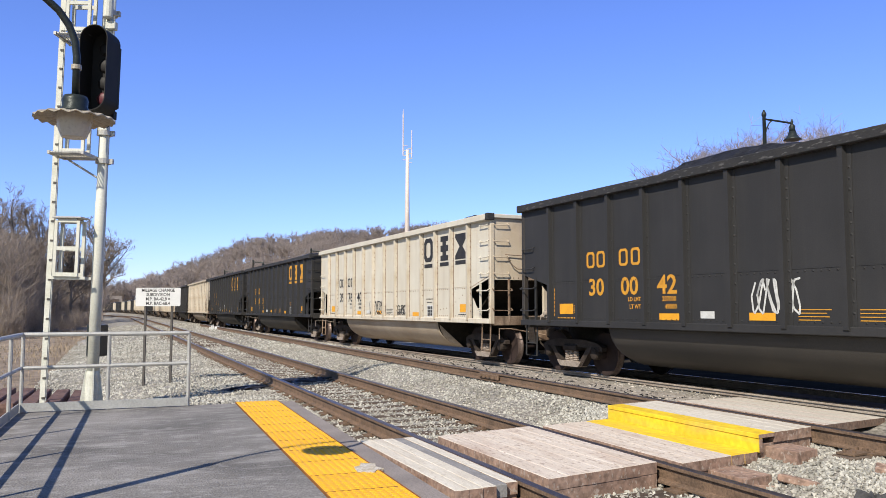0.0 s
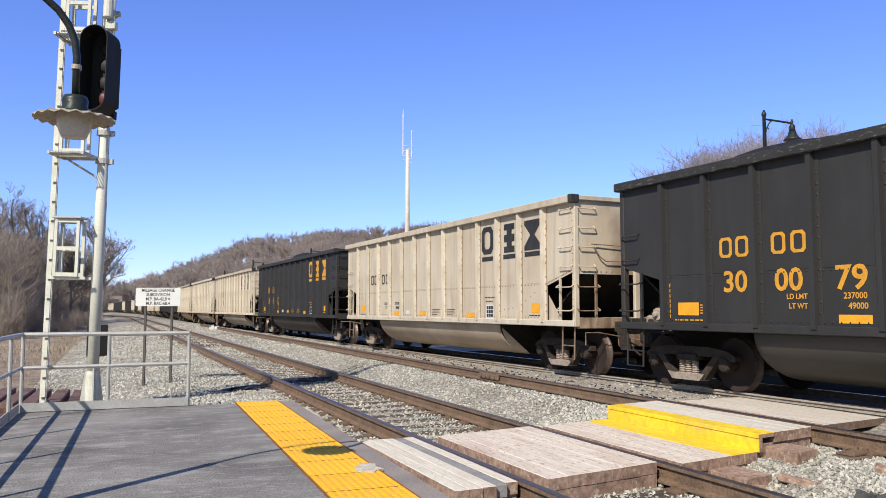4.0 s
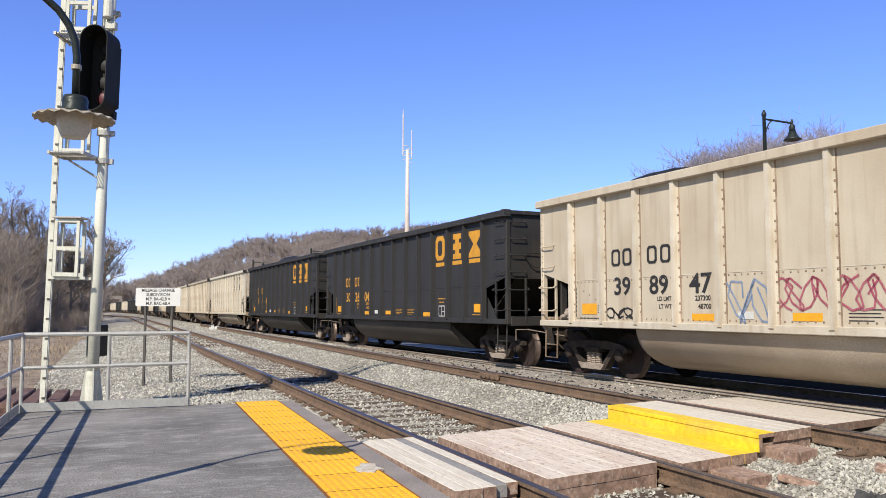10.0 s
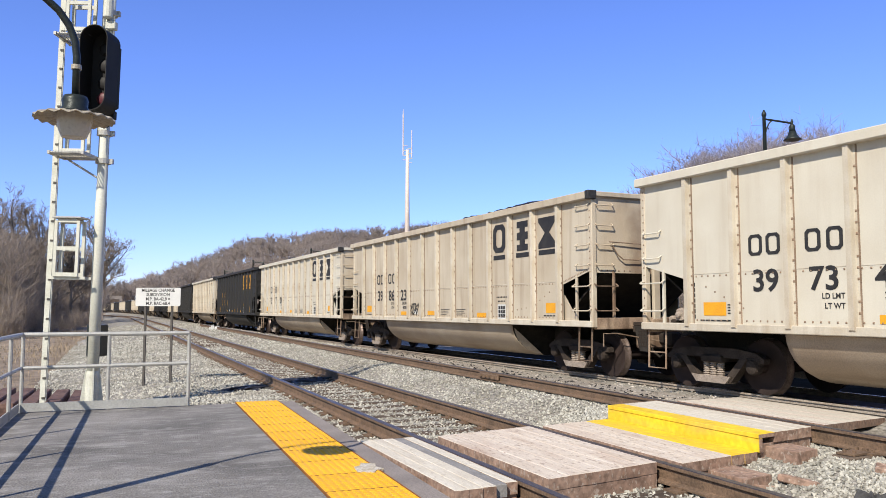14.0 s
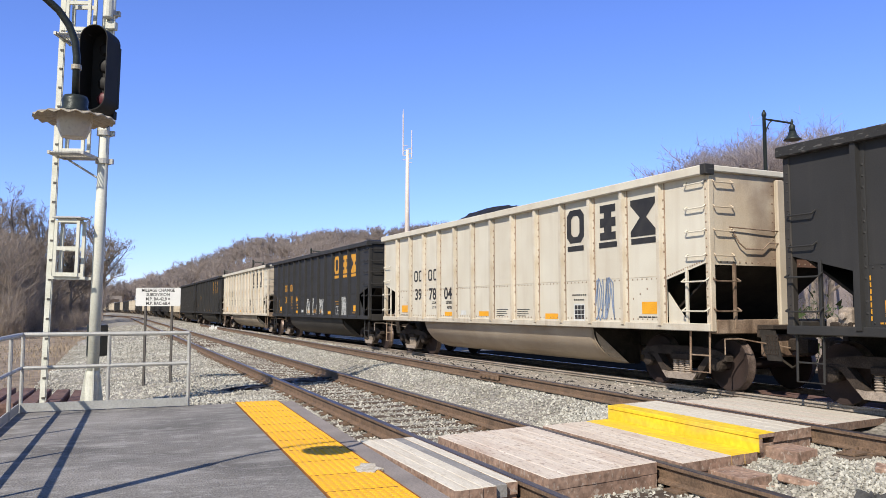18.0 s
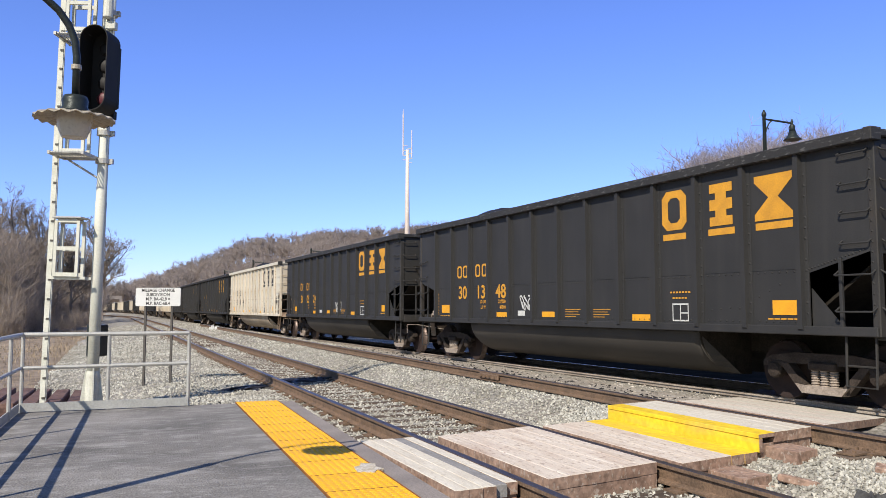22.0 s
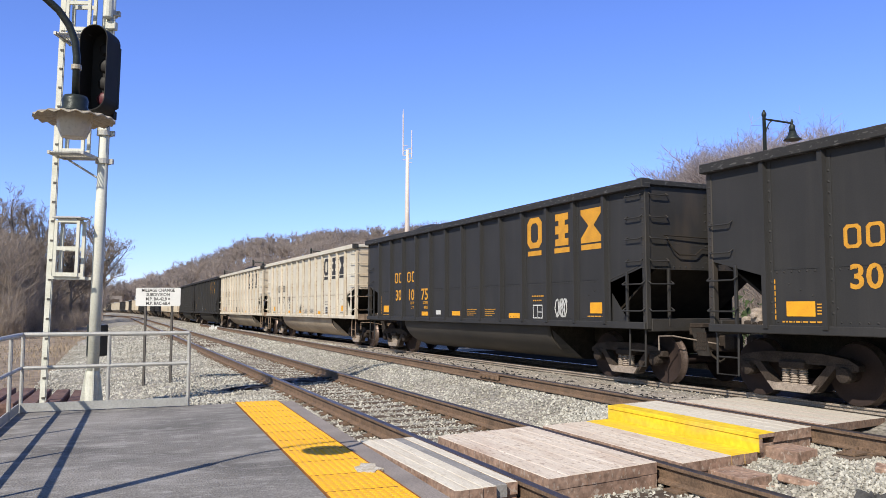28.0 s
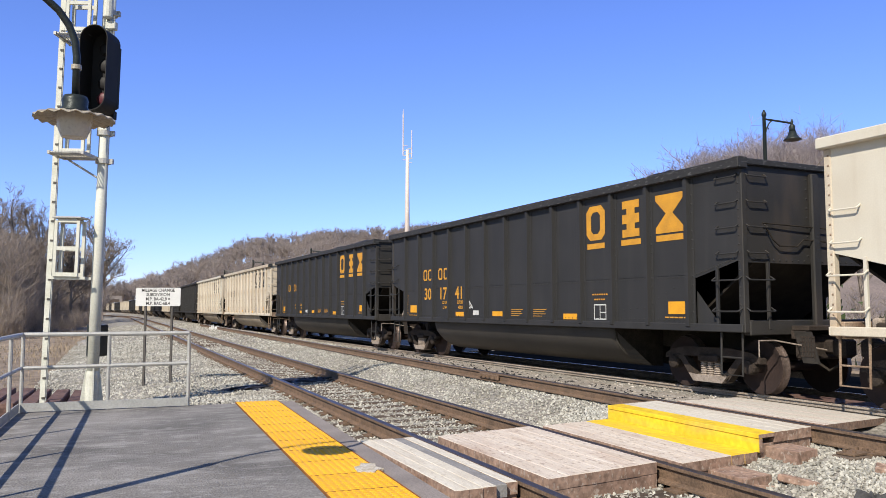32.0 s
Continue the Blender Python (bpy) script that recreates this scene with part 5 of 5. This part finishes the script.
    m["hand_brake"] = Shape().lathe([(0.24, 7.62), (0.26, 7.63), (0.26, 7.66), (0.24, 7.67)], (0.75, 0, 2.6), 20, "y").box(0.73, 0.77, 7.63, 7.66, 2.36, 2.84).box(0.51, 0.99, 7.63, 7.66, 2.58, 2.62).box(0.6, 0.9, 7.5, 7.62, 2.45, 2.75, 0.03)
    # one truck: frames, bolster and springs about its own centre at rail level
    m["side_frame"] = Shape().slab([(-1.12, 0.6), (-0.95, 0.69), (-0.5, 0.75), (0.5, 0.75), (0.95, 0.69), (1.12, 0.6), (1.12, 0.52), (0.76, 0.58), (-0.76, 0.58), (-1.12, 0.52)], "x", -1.07, -0.93).slab([(-0.78, 0.58), (-0.62, 0.58), (-0.3, 0.24), (-0.3, 0.17), (-0.42, 0.17)], "x", -1.09, -0.93).slab([(0.78, 0.58), (0.42, 0.17), (0.3, 0.17), (0.3, 0.24), (0.62, 0.58)], "x", -1.09, -0.93)
    m["spring_seat"] = Shape().slab([(-0.46, 0.28), (-0.34, 0.15), (0.34, 0.15), (0.46, 0.28), (0.34, 0.265), (-0.34, 0.265)], "x", -1.14, -0.9)
    m["bolster"] = Shape().box(-1.13, 1.13, -0.24, 0.24, 0.5, 0.62, 0.02)
    coil = [(0.05 if k % 2 else 0.072, 0.26 + 0.0195 * k) for k in range(13)]
    m["spring"] = Shape().lathe(coil, (-1.04, 0, 0), 10)
    m["bearing_cap"] = Shape().lathe([(0.12, -0.96), (0.13, -1.08), (0.11, -1.12), (0.05, -1.13)], (0, 0, 0.457), 12, "x").box(-1.08, -0.95, -0.16, 0.16, 0.5, 0.62, 0.02)
    m["rigging"] = Shape().box(-0.8, 0.8, -0.36, -0.3, 0.3, 0.42).box(-0.8, 0.8, 0.3, 0.36, 0.3, 0.42).box(-0.82, -0.68, -0.42, -0.38, 0.3, 0.6, 0.01).box(-0.82, -0.68, 0.38, 0.42, 0.3, 0.6, 0.01)
    m["axle"] = Shape().lathe([(0.075, -0.97), (0.085, -0.95), (0.085, -0.84), (0.09, -0.6), (0.085, 0.0), (0.09, 0.6), (0.085, 0.84), (0.085, 0.95), (0.075, 0.97)], n=14, axis="x")
    w = Shape()
    n = 32
    for slot, pr in ((0, [(0.1, -0.84), (0.16, -0.83), (0.33, -0.775), (0.395, -0.815), (0.452, -0.815)]), (1, [(0.452, -0.815), (0.457, -0.8), (0.460, -0.72), (0.485, -0.70), (0.485, -0.675)]), (0, [(0.485, -0.675), (0.40, -0.675), (0.33, -0.72), (0.16, -0.7), (0.1, -0.66)])):
        w.slot = slot
        v = [(x, r * math.cos(2 * math.pi * k / n), r * math.sin(2 * math.pi * k / n)) for r, x in pr for k in range(n)]
        w.add(v, [(i * n + k, i * n + (k + 1) % n, i * n + n + (k + 1) % n, i * n + n + k) for i in range(len(pr) - 1) for k in range(n)])
    m["wheel"] = w
    return m


M = make_meshes()
BUILT = {}


def get(key, *mats):
    k = (key, *[q.name for q in mats])
    if k not in BUILT:
        BUILT[k] = M[key].mesh(key, *mats, smooth=key in ("wheel", "axle", "tub"))
    return BUILT[k]


def coal_mesh(seed):
    rng = np.random.default_rng(seed)
    nx, ny = 15, 70
    v = []
    heaps = [(rng.uniform(-5.5, 5.5), rng.uniform(0.1, 0.28)) for _ in range(4)]
    for j in range(ny):
        y = -7.38 + 14.76 * j / (ny - 1)
        for i in range(nx):
            x = -1.54 + 3.08 * i / (nx - 1)
            e = min(1, (1.54 - abs(x)) / 0.9) * min(1, (7.38 - abs(y)) / 1.6)
            z = 3.62 + 0.26 * e + e * sum(h * math.exp(-((y - c) / 1.7) ** 2) for c, h in heaps)
            z += 0.05 * noise.noise(Vector((x * 4, y * 4, seed))) * e
            v.append((x, y, z))
    f = [(j * nx + i, j * nx + i + 1, j * nx + nx + i + 1, j * nx + nx + i) for j in range(ny - 1) for i in range(nx - 1)]
    me = bpy.data.meshes.new("coal_load")
    me.from_pydata(v, [], f)
    me.materials.append(COAL)
    return me


COALS = [coal_mesh(k) for k in range(5)]
TURN_END = pose(0, 0, 0, 0, 0, 180)


def ring(y0, y1, z0, z1, t, cut=0.06):
    """A hollow block with clipped corners."""
    def oct_(a, b, c, d, q):
        return [(a + q, c), (b - q, c), (b, c + q), (b, d - q), (b - q, d), (a + q, d), (a, d - q), (a, c + q)]
    o, i = oct_(y0, y1, z0, z1, cut), oct_(y0 + t, y1 - t, z0 + t * 0.8, z1 - t * 0.8, cut * 0.6)
    sh = Shape()
    x = 0.0
    sh.add([(x, *p) for p in o] + [(x, *p) for p in i], [(k, (k + 1) % 8, 8 + (k + 1) % 8, 8 + k) for k in range(8)])
    return sh


def plate(*quads):
    sh = Shape()
    for y0, y1, z0, z1 in quads:
        sh.add([(0, y0, z0), (0, y1, z0), (0, y1, z1), (0, y0, z1)], [(0, 1, 2, 3)])
    return sh


MARKS = {
    "emblem_ring": ring(-0.31, 0.31, -0.35, 0.35, 0.16, 0.12),
    "emblem_bars": Shape().slab([(-0.25, -0.35), (0.25, -0.35), (0.25, -0.2), (0.12, -0.2), (0.12, -0.09), (0.25, -0.09), (0.25, 0.09), (0.12, 0.09), (0.12, 0.2), (0.25, 0.2), (0.25, 0.35), (-0.25, 0.35), (-0.25, 0.2), (-0.12, 0.2), (-0.12, 0.09), (-0.25, 0.09), (-0.25, -0.09), (-0.12, -0.09), (-0.12, -0.2), (-0.25, -0.2)], "x", -0.001, 0.001),
    "emblem_hourglass": Shape().add([(0, -0.36, 0.35), (0, 0.36, 0.35), (0, 0.36, 0.25), (0, 0.09, 0.0), (0, 0.36, -0.25), (0, 0.36, -0.35), (0, -0.36, -0.35), (0, -0.36, -0.25), (0, -0.09, 0.0), (0, -0.36, 0.25)], [(0, 1, 2, 3, 8, 9), (3, 4, 5, 6, 7, 8)]),
    "underline_wide": plate((-0.35, 0.35, -0.055, 0.055)),
    "underline": plate((-0.29, 0.29, -0.055, 0.055)),
    "initial_block": ring(-0.135, 0.135, -0.165, 0.165, 0.06, 0.05),
    "patch_large": plate((-0.25, 0.25, -0.11, 0.11)),
    "patch": plate((-0.255, 0.255, -0.06, 0.06)),
    "data_panel": plate(*[(y, y + 0.095, z, z + 0.085) for y in (-0.165, -0.05, 0.065) for z in (-0.15, -0.05, 0.05)]),
    "data_ground": plate((-0.2, 0.2, -0.2, 0.17)),
    "data_box": plate((-0.2, 0.2, 0.13, 0.155), (-0.2, 0.2, -0.155, -0.13), (-0.2, -0.18, -0.13, 0.13), (0.18, 0.2, -0.13, 0.13), (-0.01, 0.01, -0.13, 0.13), (-0.18, 0.0, -0.02, 0.0)),
    "text_bars": plate((-0.28, 0.28, 0.062, 0.075), (-0.2, 0.28, 0.012, 0.025), (-0.24, 0.28, -0.038, -0.025), (-0.1, 0.28, -0.088, -0.075)),
    "text_line": plate(*[(-0.36 + 0.12 * k, -0.26 + 0.12 * k, -0.012, 0.012) for k in range(6)]),
    "text_pair": plate(*[(-0.25 + 0.075 * k, -0.2 + 0.075 * k, 0.035, 0.065) for k in range(7)], *[(-0.16 + 0.075 * k, -0.11 + 0.075 * k, -0.065, -0.035) for k in range(5)]),
    "text_upright": plate(*[(-0.011, 0.011, -0.3 + 0.09 * k, -0.235 + 0.09 * k) for k in range(7)]),
    "text_tag": plate(*[(-0.11, 0.11, -0.07 + 0.045 * k, -0.05 + 0.045 * k) for k in range(4)]),
    "white_patch": plate((-0.16, 0.16, -0.06, 0.06)),
}


def mark(name, key, material, parent, ds, z, x=-1.607, label=""):
    k = ("mark", key, material.name)
    if k not in BUILT:
        BUILT[k] = MARKS[key].mesh(name, material)
    ob = part(name, BUILT[k], None, parent, label, at=pose(x, ds - HALF, z))
    return tagged(ob, label, kind="stuff") if key.startswith(("text", "data")) else ob


def truck(parent, y):
    t = part("truck", get("bolster", TRUCK), None, parent, "dusty cast-steel truck", at=pose(0, y, LIFT))
    for flip in (pose(0, 0, 0), TURN_END):
        part("side_frame", get("side_frame", TRUCK), None, t, at=flip)
        for yy in (-0.16, 0.0, 0.16):
            part("spring", get("spring", SPRING), None, t, at=flip @ pose(0, yy, 0))
        # seat coloured paler than the frame, with the sun on it painted in
        part("spring_seat", get("spring_seat", SPRING), None, t, at=flip)
    for yy in (-0.89, 0.89):
        part("bearing_cap", get("bearing_cap", TRUCK), None, t, at=pose(0, yy, 0))
    part("rigging", get("rigging", UNDER), None, t)
    for yy in (-0.89, 0.89):
        ws = part("axle", get("axle", WHEEL), None, parent, "rolling steel axle with its wheels", at=pose(0, y + yy, 0.457 + LIFT))
        for flip in (pose(0, 0, 0), TURN_END):
            part("wheel", get("wheel", WHEEL, TREAD), None, ws, "steel wheel with a worn bright tread", at=flip)
    return t


def gondola(tone, detail):
    """A coal car about its middle at rail level; it runs towards -y."""
    pale = tone != "b"
    paint, end_paint, chord = {"w": (CREAM, CREAM_END, CREAM), "d": (TAN, CREAM_END, TAN), "b": (BLACK, BLACK_END, CHIPPED)}[tone]
    post_paint = RUSTY if pale else BLACK
    ink = BLACK_MARK if pale else AMBER_MARK
    label = ("cream steel coal gondola heaped with coal, streaked with rust and soot" if tone == "w" else "dirty tan coal gondola heaped with coal, stained by rust" if pale else "black steel coal gondola heaped with coal, with amber lettering")
    t = thing("coal_gondola", pose(0, 0, 0), label, "freight car", "cars of the coal train")
    for flip in (pose(0, 0, 0), TURN_END):
        part("side_sheet", get("side", paint), None, t, at=flip)
        part("end_sheet", get("end", end_paint), None, t, at=flip)
        part("side_sill", get("sill", RUSTY if pale else paint), None, t, at=flip)
        part("top_chord", get("chord_side", chord), None, t, at=flip)
        part("end_chord", get("chord_end", chord), None, t, at=flip)
        part("hopper_tub", get("tub", TUB if pale else TUB_BLACK), None, t, "rounded lower hopper tub", at=flip)
        # slope sheet near black, the shade of its recess put into the colour
        part("slope_sheet", get("slope", UNDER), None, t, at=flip)
        if detail:
            for y in POSTS:
                part("post", get("post", post_paint, GRIME_SHADE if pale else BLACK), None, t, at=flip @ pose(0, y, 0))
        else:
            if ("posts", post_paint.name) not in BUILT:
                sh = Shape()
                for y in POSTS:
                    sh.box(-1.685, -1.6, y - 0.06, y + 0.06, 1.15, 3.735)
                BUILT[("posts", post_paint.name)] = sh.mesh("side_posts", post_paint)
            part("side_posts", BUILT[("posts", post_paint.name)], None, t, at=flip)
        part("corner_post", get("corner_post", end_paint), None, t, at=flip)
        part("end_sill", get("end_sill", GRIME_SHADE if pale else end_paint), None, t, at=flip)
        part("end_post", get("end_post", TAN if pale else end_paint), None, t, at=flip)
    part("centre_sill", get("centre_sill", UNDER), None, t)
    part("floor_deck", get("deck", UNDER), None, t)
    truck(t, -6.17)
    truck(t, 6.33)
    if not detail:
        return t
    near_rear = Matrix.Diagonal((1, -1, 1, 1))
    for key, name, mt in (("corner_post", "corner_post", end_paint), ("grab_side", "grab_iron", paint)):
        kk = ("mirror", key, mt.name)
        if kk not in BUILT:
            me = M[key].mesh(key, mt)
            me.transform(near_rear)
            me.flip_normals()
            BUILT[kk] = me
    part("corner_post", BUILT[("mirror", "corner_post", end_paint.name)], None, t)
    for kk in ("ladder_post", "rung_side", "stirrup"):
        k2 = ("mirror", kk, paint.name)
        me = M[kk].mesh(kk, GRIME_SHADE if pale and kk == "stirrup" else paint)
        me.transform(near_rear)
        me.flip_normals()
        BUILT[k2] = me
    part("web_plate", get("web", paint), None, t)
    tagged(part("end_rivets", get("end_rivets", RIVET if pale else BLACK), None, t), kind="stuff")
    part("chord_corner", get("chord_corner", CHIPPED), None, t)
    # end plate near black, for soot and the body's shade together
    part("tub_end_plate", get("tub_end_plate", UNDER), None, t)
    part("tub_gusset", get("tub_gusset", TUB if pale else TUB_BLACK), None, t, "flared lip at the end of the tub")
    tagged(part("rivets", get("rivets", RIVET if pale else BLACK), None, t), kind="stuff")
    part("panel_seam", get("seam", post_paint), None, t)
    for z in (3.66, 3.24, 2.84, 2.42):
        part("grab_iron", get("grab_side", paint), None, t, at=pose(0, 0, z))
        part("grab_iron", get("grab_end", end_paint), None, t, at=pose(0, 0, z))
    for z in (2.9, 2.44):
        part("grab_iron", BUILT[("mirror", "grab_side", paint.name)], None, t, at=pose(0, 0, z))
    for z in (1.95, 1.45):
        part("rung", get("rung_side", paint), None, t, at=pose(0, 0, z))
        part("rung", get("rung_end", GRIME_SHADE if pale else paint), None, t, at=pose(0, 0, z))
        part("rung", BUILT[("mirror", "rung_side", paint.name)], None, t, at=pose(0, 0, z))
    part("ladder_post", get("ladder_post", paint), None, t)
    part("ladder_post", get("ladder_post_end", GRIME_SHADE if pale else end_paint), None, t)
    part("ladder_post", BUILT[("mirror", "ladder_post", paint.name)], None, t)
    part("stirrup_step", get("stirrup", GRIME_SHADE if pale else end_paint), None, t)
    part("stirrup_step", BUILT[("mirror", "stirrup", paint.name)], None, t)
    part("uncoupling_lever", get("lever", GRIME_SHADE if pale else SPRING), None, t)
    for flip in (pose(0, 0, 0), TURN_END):
        part("coupler", get("coupler", TRUCK), None, t, at=flip)
        part("air_hose", get("air_hose", UNDER), None, t, at=flip)
    part("striker", get("striker", GRIME_SHADE if pale else TRUCK), None, t)
    part("end_platform", get("end_platform", TRUCK), None, t)
    tagged(part("draft_grating", get("draft_grating", HOSE_PLATE, TRUCK), None, t), kind="stuff")
    part("end_cable", get("cable", RIVET if pale else UNDER), None, t)
    part("brake_cylinder", get("brake_cylinder", TRUCK), None, t)
    part("brake_valve", get("brake_valve", SPRING), None, t)
    part("hand_brake_wheel", get("hand_brake", UNDER), None, t)
    # lettering and reflectors
    for key, ds, z in (("emblem_ring", 3.86, 3.22), ("emblem_bars", 2.75, 3.2), ("emblem_hourglass", 1.68, 3.19)):
        mark("emblem_block", key, ink, t, ds, z)
    for key, ds in (("underline", 3.86), ("underline", 2.75), ("underline_wide", 1.68)):
        mark("underline", key, ink, t, ds, 2.75)
    for ds in (12.33, 11.99, 11.28, 10.92):
        mark("initial_block", "initial_block", ink, t, ds, 2.475)
    for ds, z, key in ((13.21, 1.48, "patch_large"), (1.5, 1.5, "patch_large"), (10.03, 1.34, "patch"), (7.95, 1.36, "patch"), (4.8, 1.32, "patch")):
        mark("reflector", key, YELLOW_PATCH, t, ds, z, label="amber reflector patch")
    mark("white_patch", "white_patch", WHITE_MARK, t, 9.1, 1.38)
    mark("data_box", "data_panel" if pale else "data_box", BLACK_MARK if pale else WHITE_MARK, t, 3.75, 1.42)
    if pale:
        mark("data_ground", "data_ground", WHITE_MARK, t, 3.75, 1.42, -1.605)
    mark("small_text", "text_pair", ink, t, 3.75, 1.72)
    mark("small_text", "text_bars", ink, t, 7.0, 1.4)
    mark("small_text", "text_bars", ink, t, 6.0, 1.4)
    mark("small_text", "text_upright", ink, t, 13.66, 1.62)
    mark("small_text", "text_tag", ink, t, 12.82, 1.47)
    mark("small_text", "text_line", ink, t, 1.5, 1.33)
    mark("small_text", "text_line", ink, t, 13.2, 1.29)
    letter_part("weight_text", "LD LMT", 0.11, ink, t, -1.607, 10.97 - HALF, 1.66)
    letter_part("weight_text", "LT WT", 0.11, ink, t, -1.607, 10.95 - HALF, 1.52)
    letter_part("weight_text", "237300" if pale else "237000", 0.12, ink, t, -1.607, 10.02 - HALF, 1.66)
    letter_part("weight_text", "48700" if pale else "49000", 0.12, ink, t, -1.607, 9.98 - HALF, 1.52)
    return t


# colour of each car in running order: w cream, d dirty tan, b black
ORDER = "bwbbdbdwdbbwdwbwbwbbwbbbwwbbdwbbdbbwdbwbbdwdbbwbdbbw"
NEAR_CARS = 31
proto = {(c, d): gondola(c, d) for c in "wdb" for d in (True, False)}
fresh = set(proto)
CARS = []
for i, c in enumerate(ORDER):
    key = (c, i < NEAR_CARS)
    if key in fresh:
        fresh.remove(key)
        car = proto[key]
    else:
        car = copy_thing(proto[key], pose(0, 0, 0))
    CARS.append(car)
for i, car in enumerate(CARS):
    if i < NEAR_CARS + 4:
        part("coal_load", COALS[(i * 3) % 5], None, car, "heaped black coal")
    if i < len(NUMBERS) and NUMBERS[i]:
        ink = BLACK_MARK if ORDER[i] != "b" else AMBER_MARK
        for k in range(3):
            letter_part("car_number", NUMBERS[i][2 * k:2 * k + 2], 0.47, ink, car, -1.607, 12.15 - 1.04 * k - HALF, 1.9, 1.1)


def scrawl(car, ds0, ds1, z0, z1, material, seed, strokes=7):
    """Sprayed loops and zigzags, as flat ribbons."""
    rng = np.random.default_rng(seed)
    sh = Shape()
    for k in range(strokes):
        c = ds0 + (ds1 - ds0) * (k + 0.5) / strokes
        n = 9
        w = (ds1 - ds0) / strokes * 0.75
        ph, q = rng.uniform(0, 6), rng.uniform(0.6, 1.6)
        pts = [(c + w * math.cos(ph + q * j * 0.8) + 0.02 * rng.normal(), (z0 + z1) / 2 + (z1 - z0) / 2 * math.sin(ph * 2 + 0.9 * j + k)) for j in range(n)]
        for (a, b), (d, e) in zip(pts, pts[1:]):
            L = max(math.hypot(d - a, e - b), 1e-4)
            ux, uz = -(e - b) / L * 0.016, (d - a) / L * 0.016
            sh.add([(0, a - ux, b - uz), (0, d - ux, e - uz), (0, d + ux, e + uz), (0, a + ux, b + uz)], [(0, 1, 2, 3)])
    tagged(part("spray_scrawl", sh, material, car, "loose sprayed scrawl", at=pose(-1.609, -HALF, 0)), kind="stuff")


for i, ds0, ds1, z0, z1, m, st in [(0, 7.25, 8.1, 1.4, 1.95, WHITE_MARK, 6), (1, 7.4, 8.9, 1.3, 1.75, BLACK_MARK, 8), (1, 5.4, 6.3, 1.3, 1.6, BLACK_MARK, 5), (3, 9.0, 9.3, 1.45, 1.6, WHITE_MARK, 2), (3, 7.2, 7.6, 1.5, 1.75, WHITE_MARK, 3), (8, 5.7, 8.5, 1.45, 1.95, RED_SPRAY, 12), (8, 8.7, 9.4, 1.25, 1.95, BLUE_SPRAY, 3), (8, 2.6, 3.3, 1.3, 1.7, BLACK_MARK, 5), (8, 11.9, 12.6, 1.3, 1.5, BLACK_MARK, 4), (12, 8.9, 9.6, 1.3, 1.65, BLACK_MARK, 6), (15, 2.6, 3.2, 1.25, 2.1, BLUE_SPRAY, 5), (16, 7.2, 8.4, 1.2, 1.95, WHITE_MARK, 9), (16, 5.5, 6.8, 1.25, 1.9, WHITE_MARK, 9), (16, 2.6, 3.3, 1.1, 1.95, WHITE_MARK, 9), (17, 4.5, 5.1, 1.62, 2.0, BLACK_MARK, 4), (18, 8.6, 9.1, 1.45, 1.8, WHITE_MARK, 3), (19, 6.3, 7.0, 1.35, 1.75, WHITE_MARK, 6), (23, 2.6, 3.0, 1.3, 1.7, WHITE_MARK, 5), (25, 11.6, 12.4, 1.25, 1.65, RED_SPRAY, 6), (25, 7.6, 8.4, 1.3, 1.6, BLACK_MARK, 5), (26, 9.3, 9.6, 1.5, 1.7, WHITE_MARK, 2), (24, 7.5, 8.1, 1.35, 1.7, BLACK_MARK, 4)]:
    scrawl(CARS[i], ds0, ds1, z0, z1, m, i * 10 + int(ds0), st)


letter_part("spray_word", "OCULT", 0.17, BLACK_MARK, CARS[17], -1.609, 4.82 - HALF, 1.47)


# ---- movement ----
def motions():
    times = [float(k) for k in range(33)]
    for i, car in enumerate(CARS):
        rows = []
        for t in times:
            x, y, th = run(lead(i, t) + HALF)
            rows.append((t, pose(x, y, CAR_Z, 0, 0, -math.degrees(th))))
        walk(car, rows)
        if i >= 27:
            continue
        spin = []
        for k in range(0, 961):
            t = k / 30
            if -6 < lead(i, t) < 24:
                spin.append(t)
        if not spin:
            continue
        for ws in [o for o in car.children if o.name.startswith("axle")]:
            y0 = ws.location.y
            rows = []
            ts = ([0.0] if spin[0] > 0 else []) + spin + ([32.0] if spin[-1] < 32 else [])
            for t in ts:
                u = min(max(t, spin[0]), spin[-1])
                rows.append((t, pose(0, y0, 0.457 + LIFT, math.degrees((lead(i, spin[0]) - lead(i, u)) / 0.457) % 360)))
            walk(ws, rows)


motions()
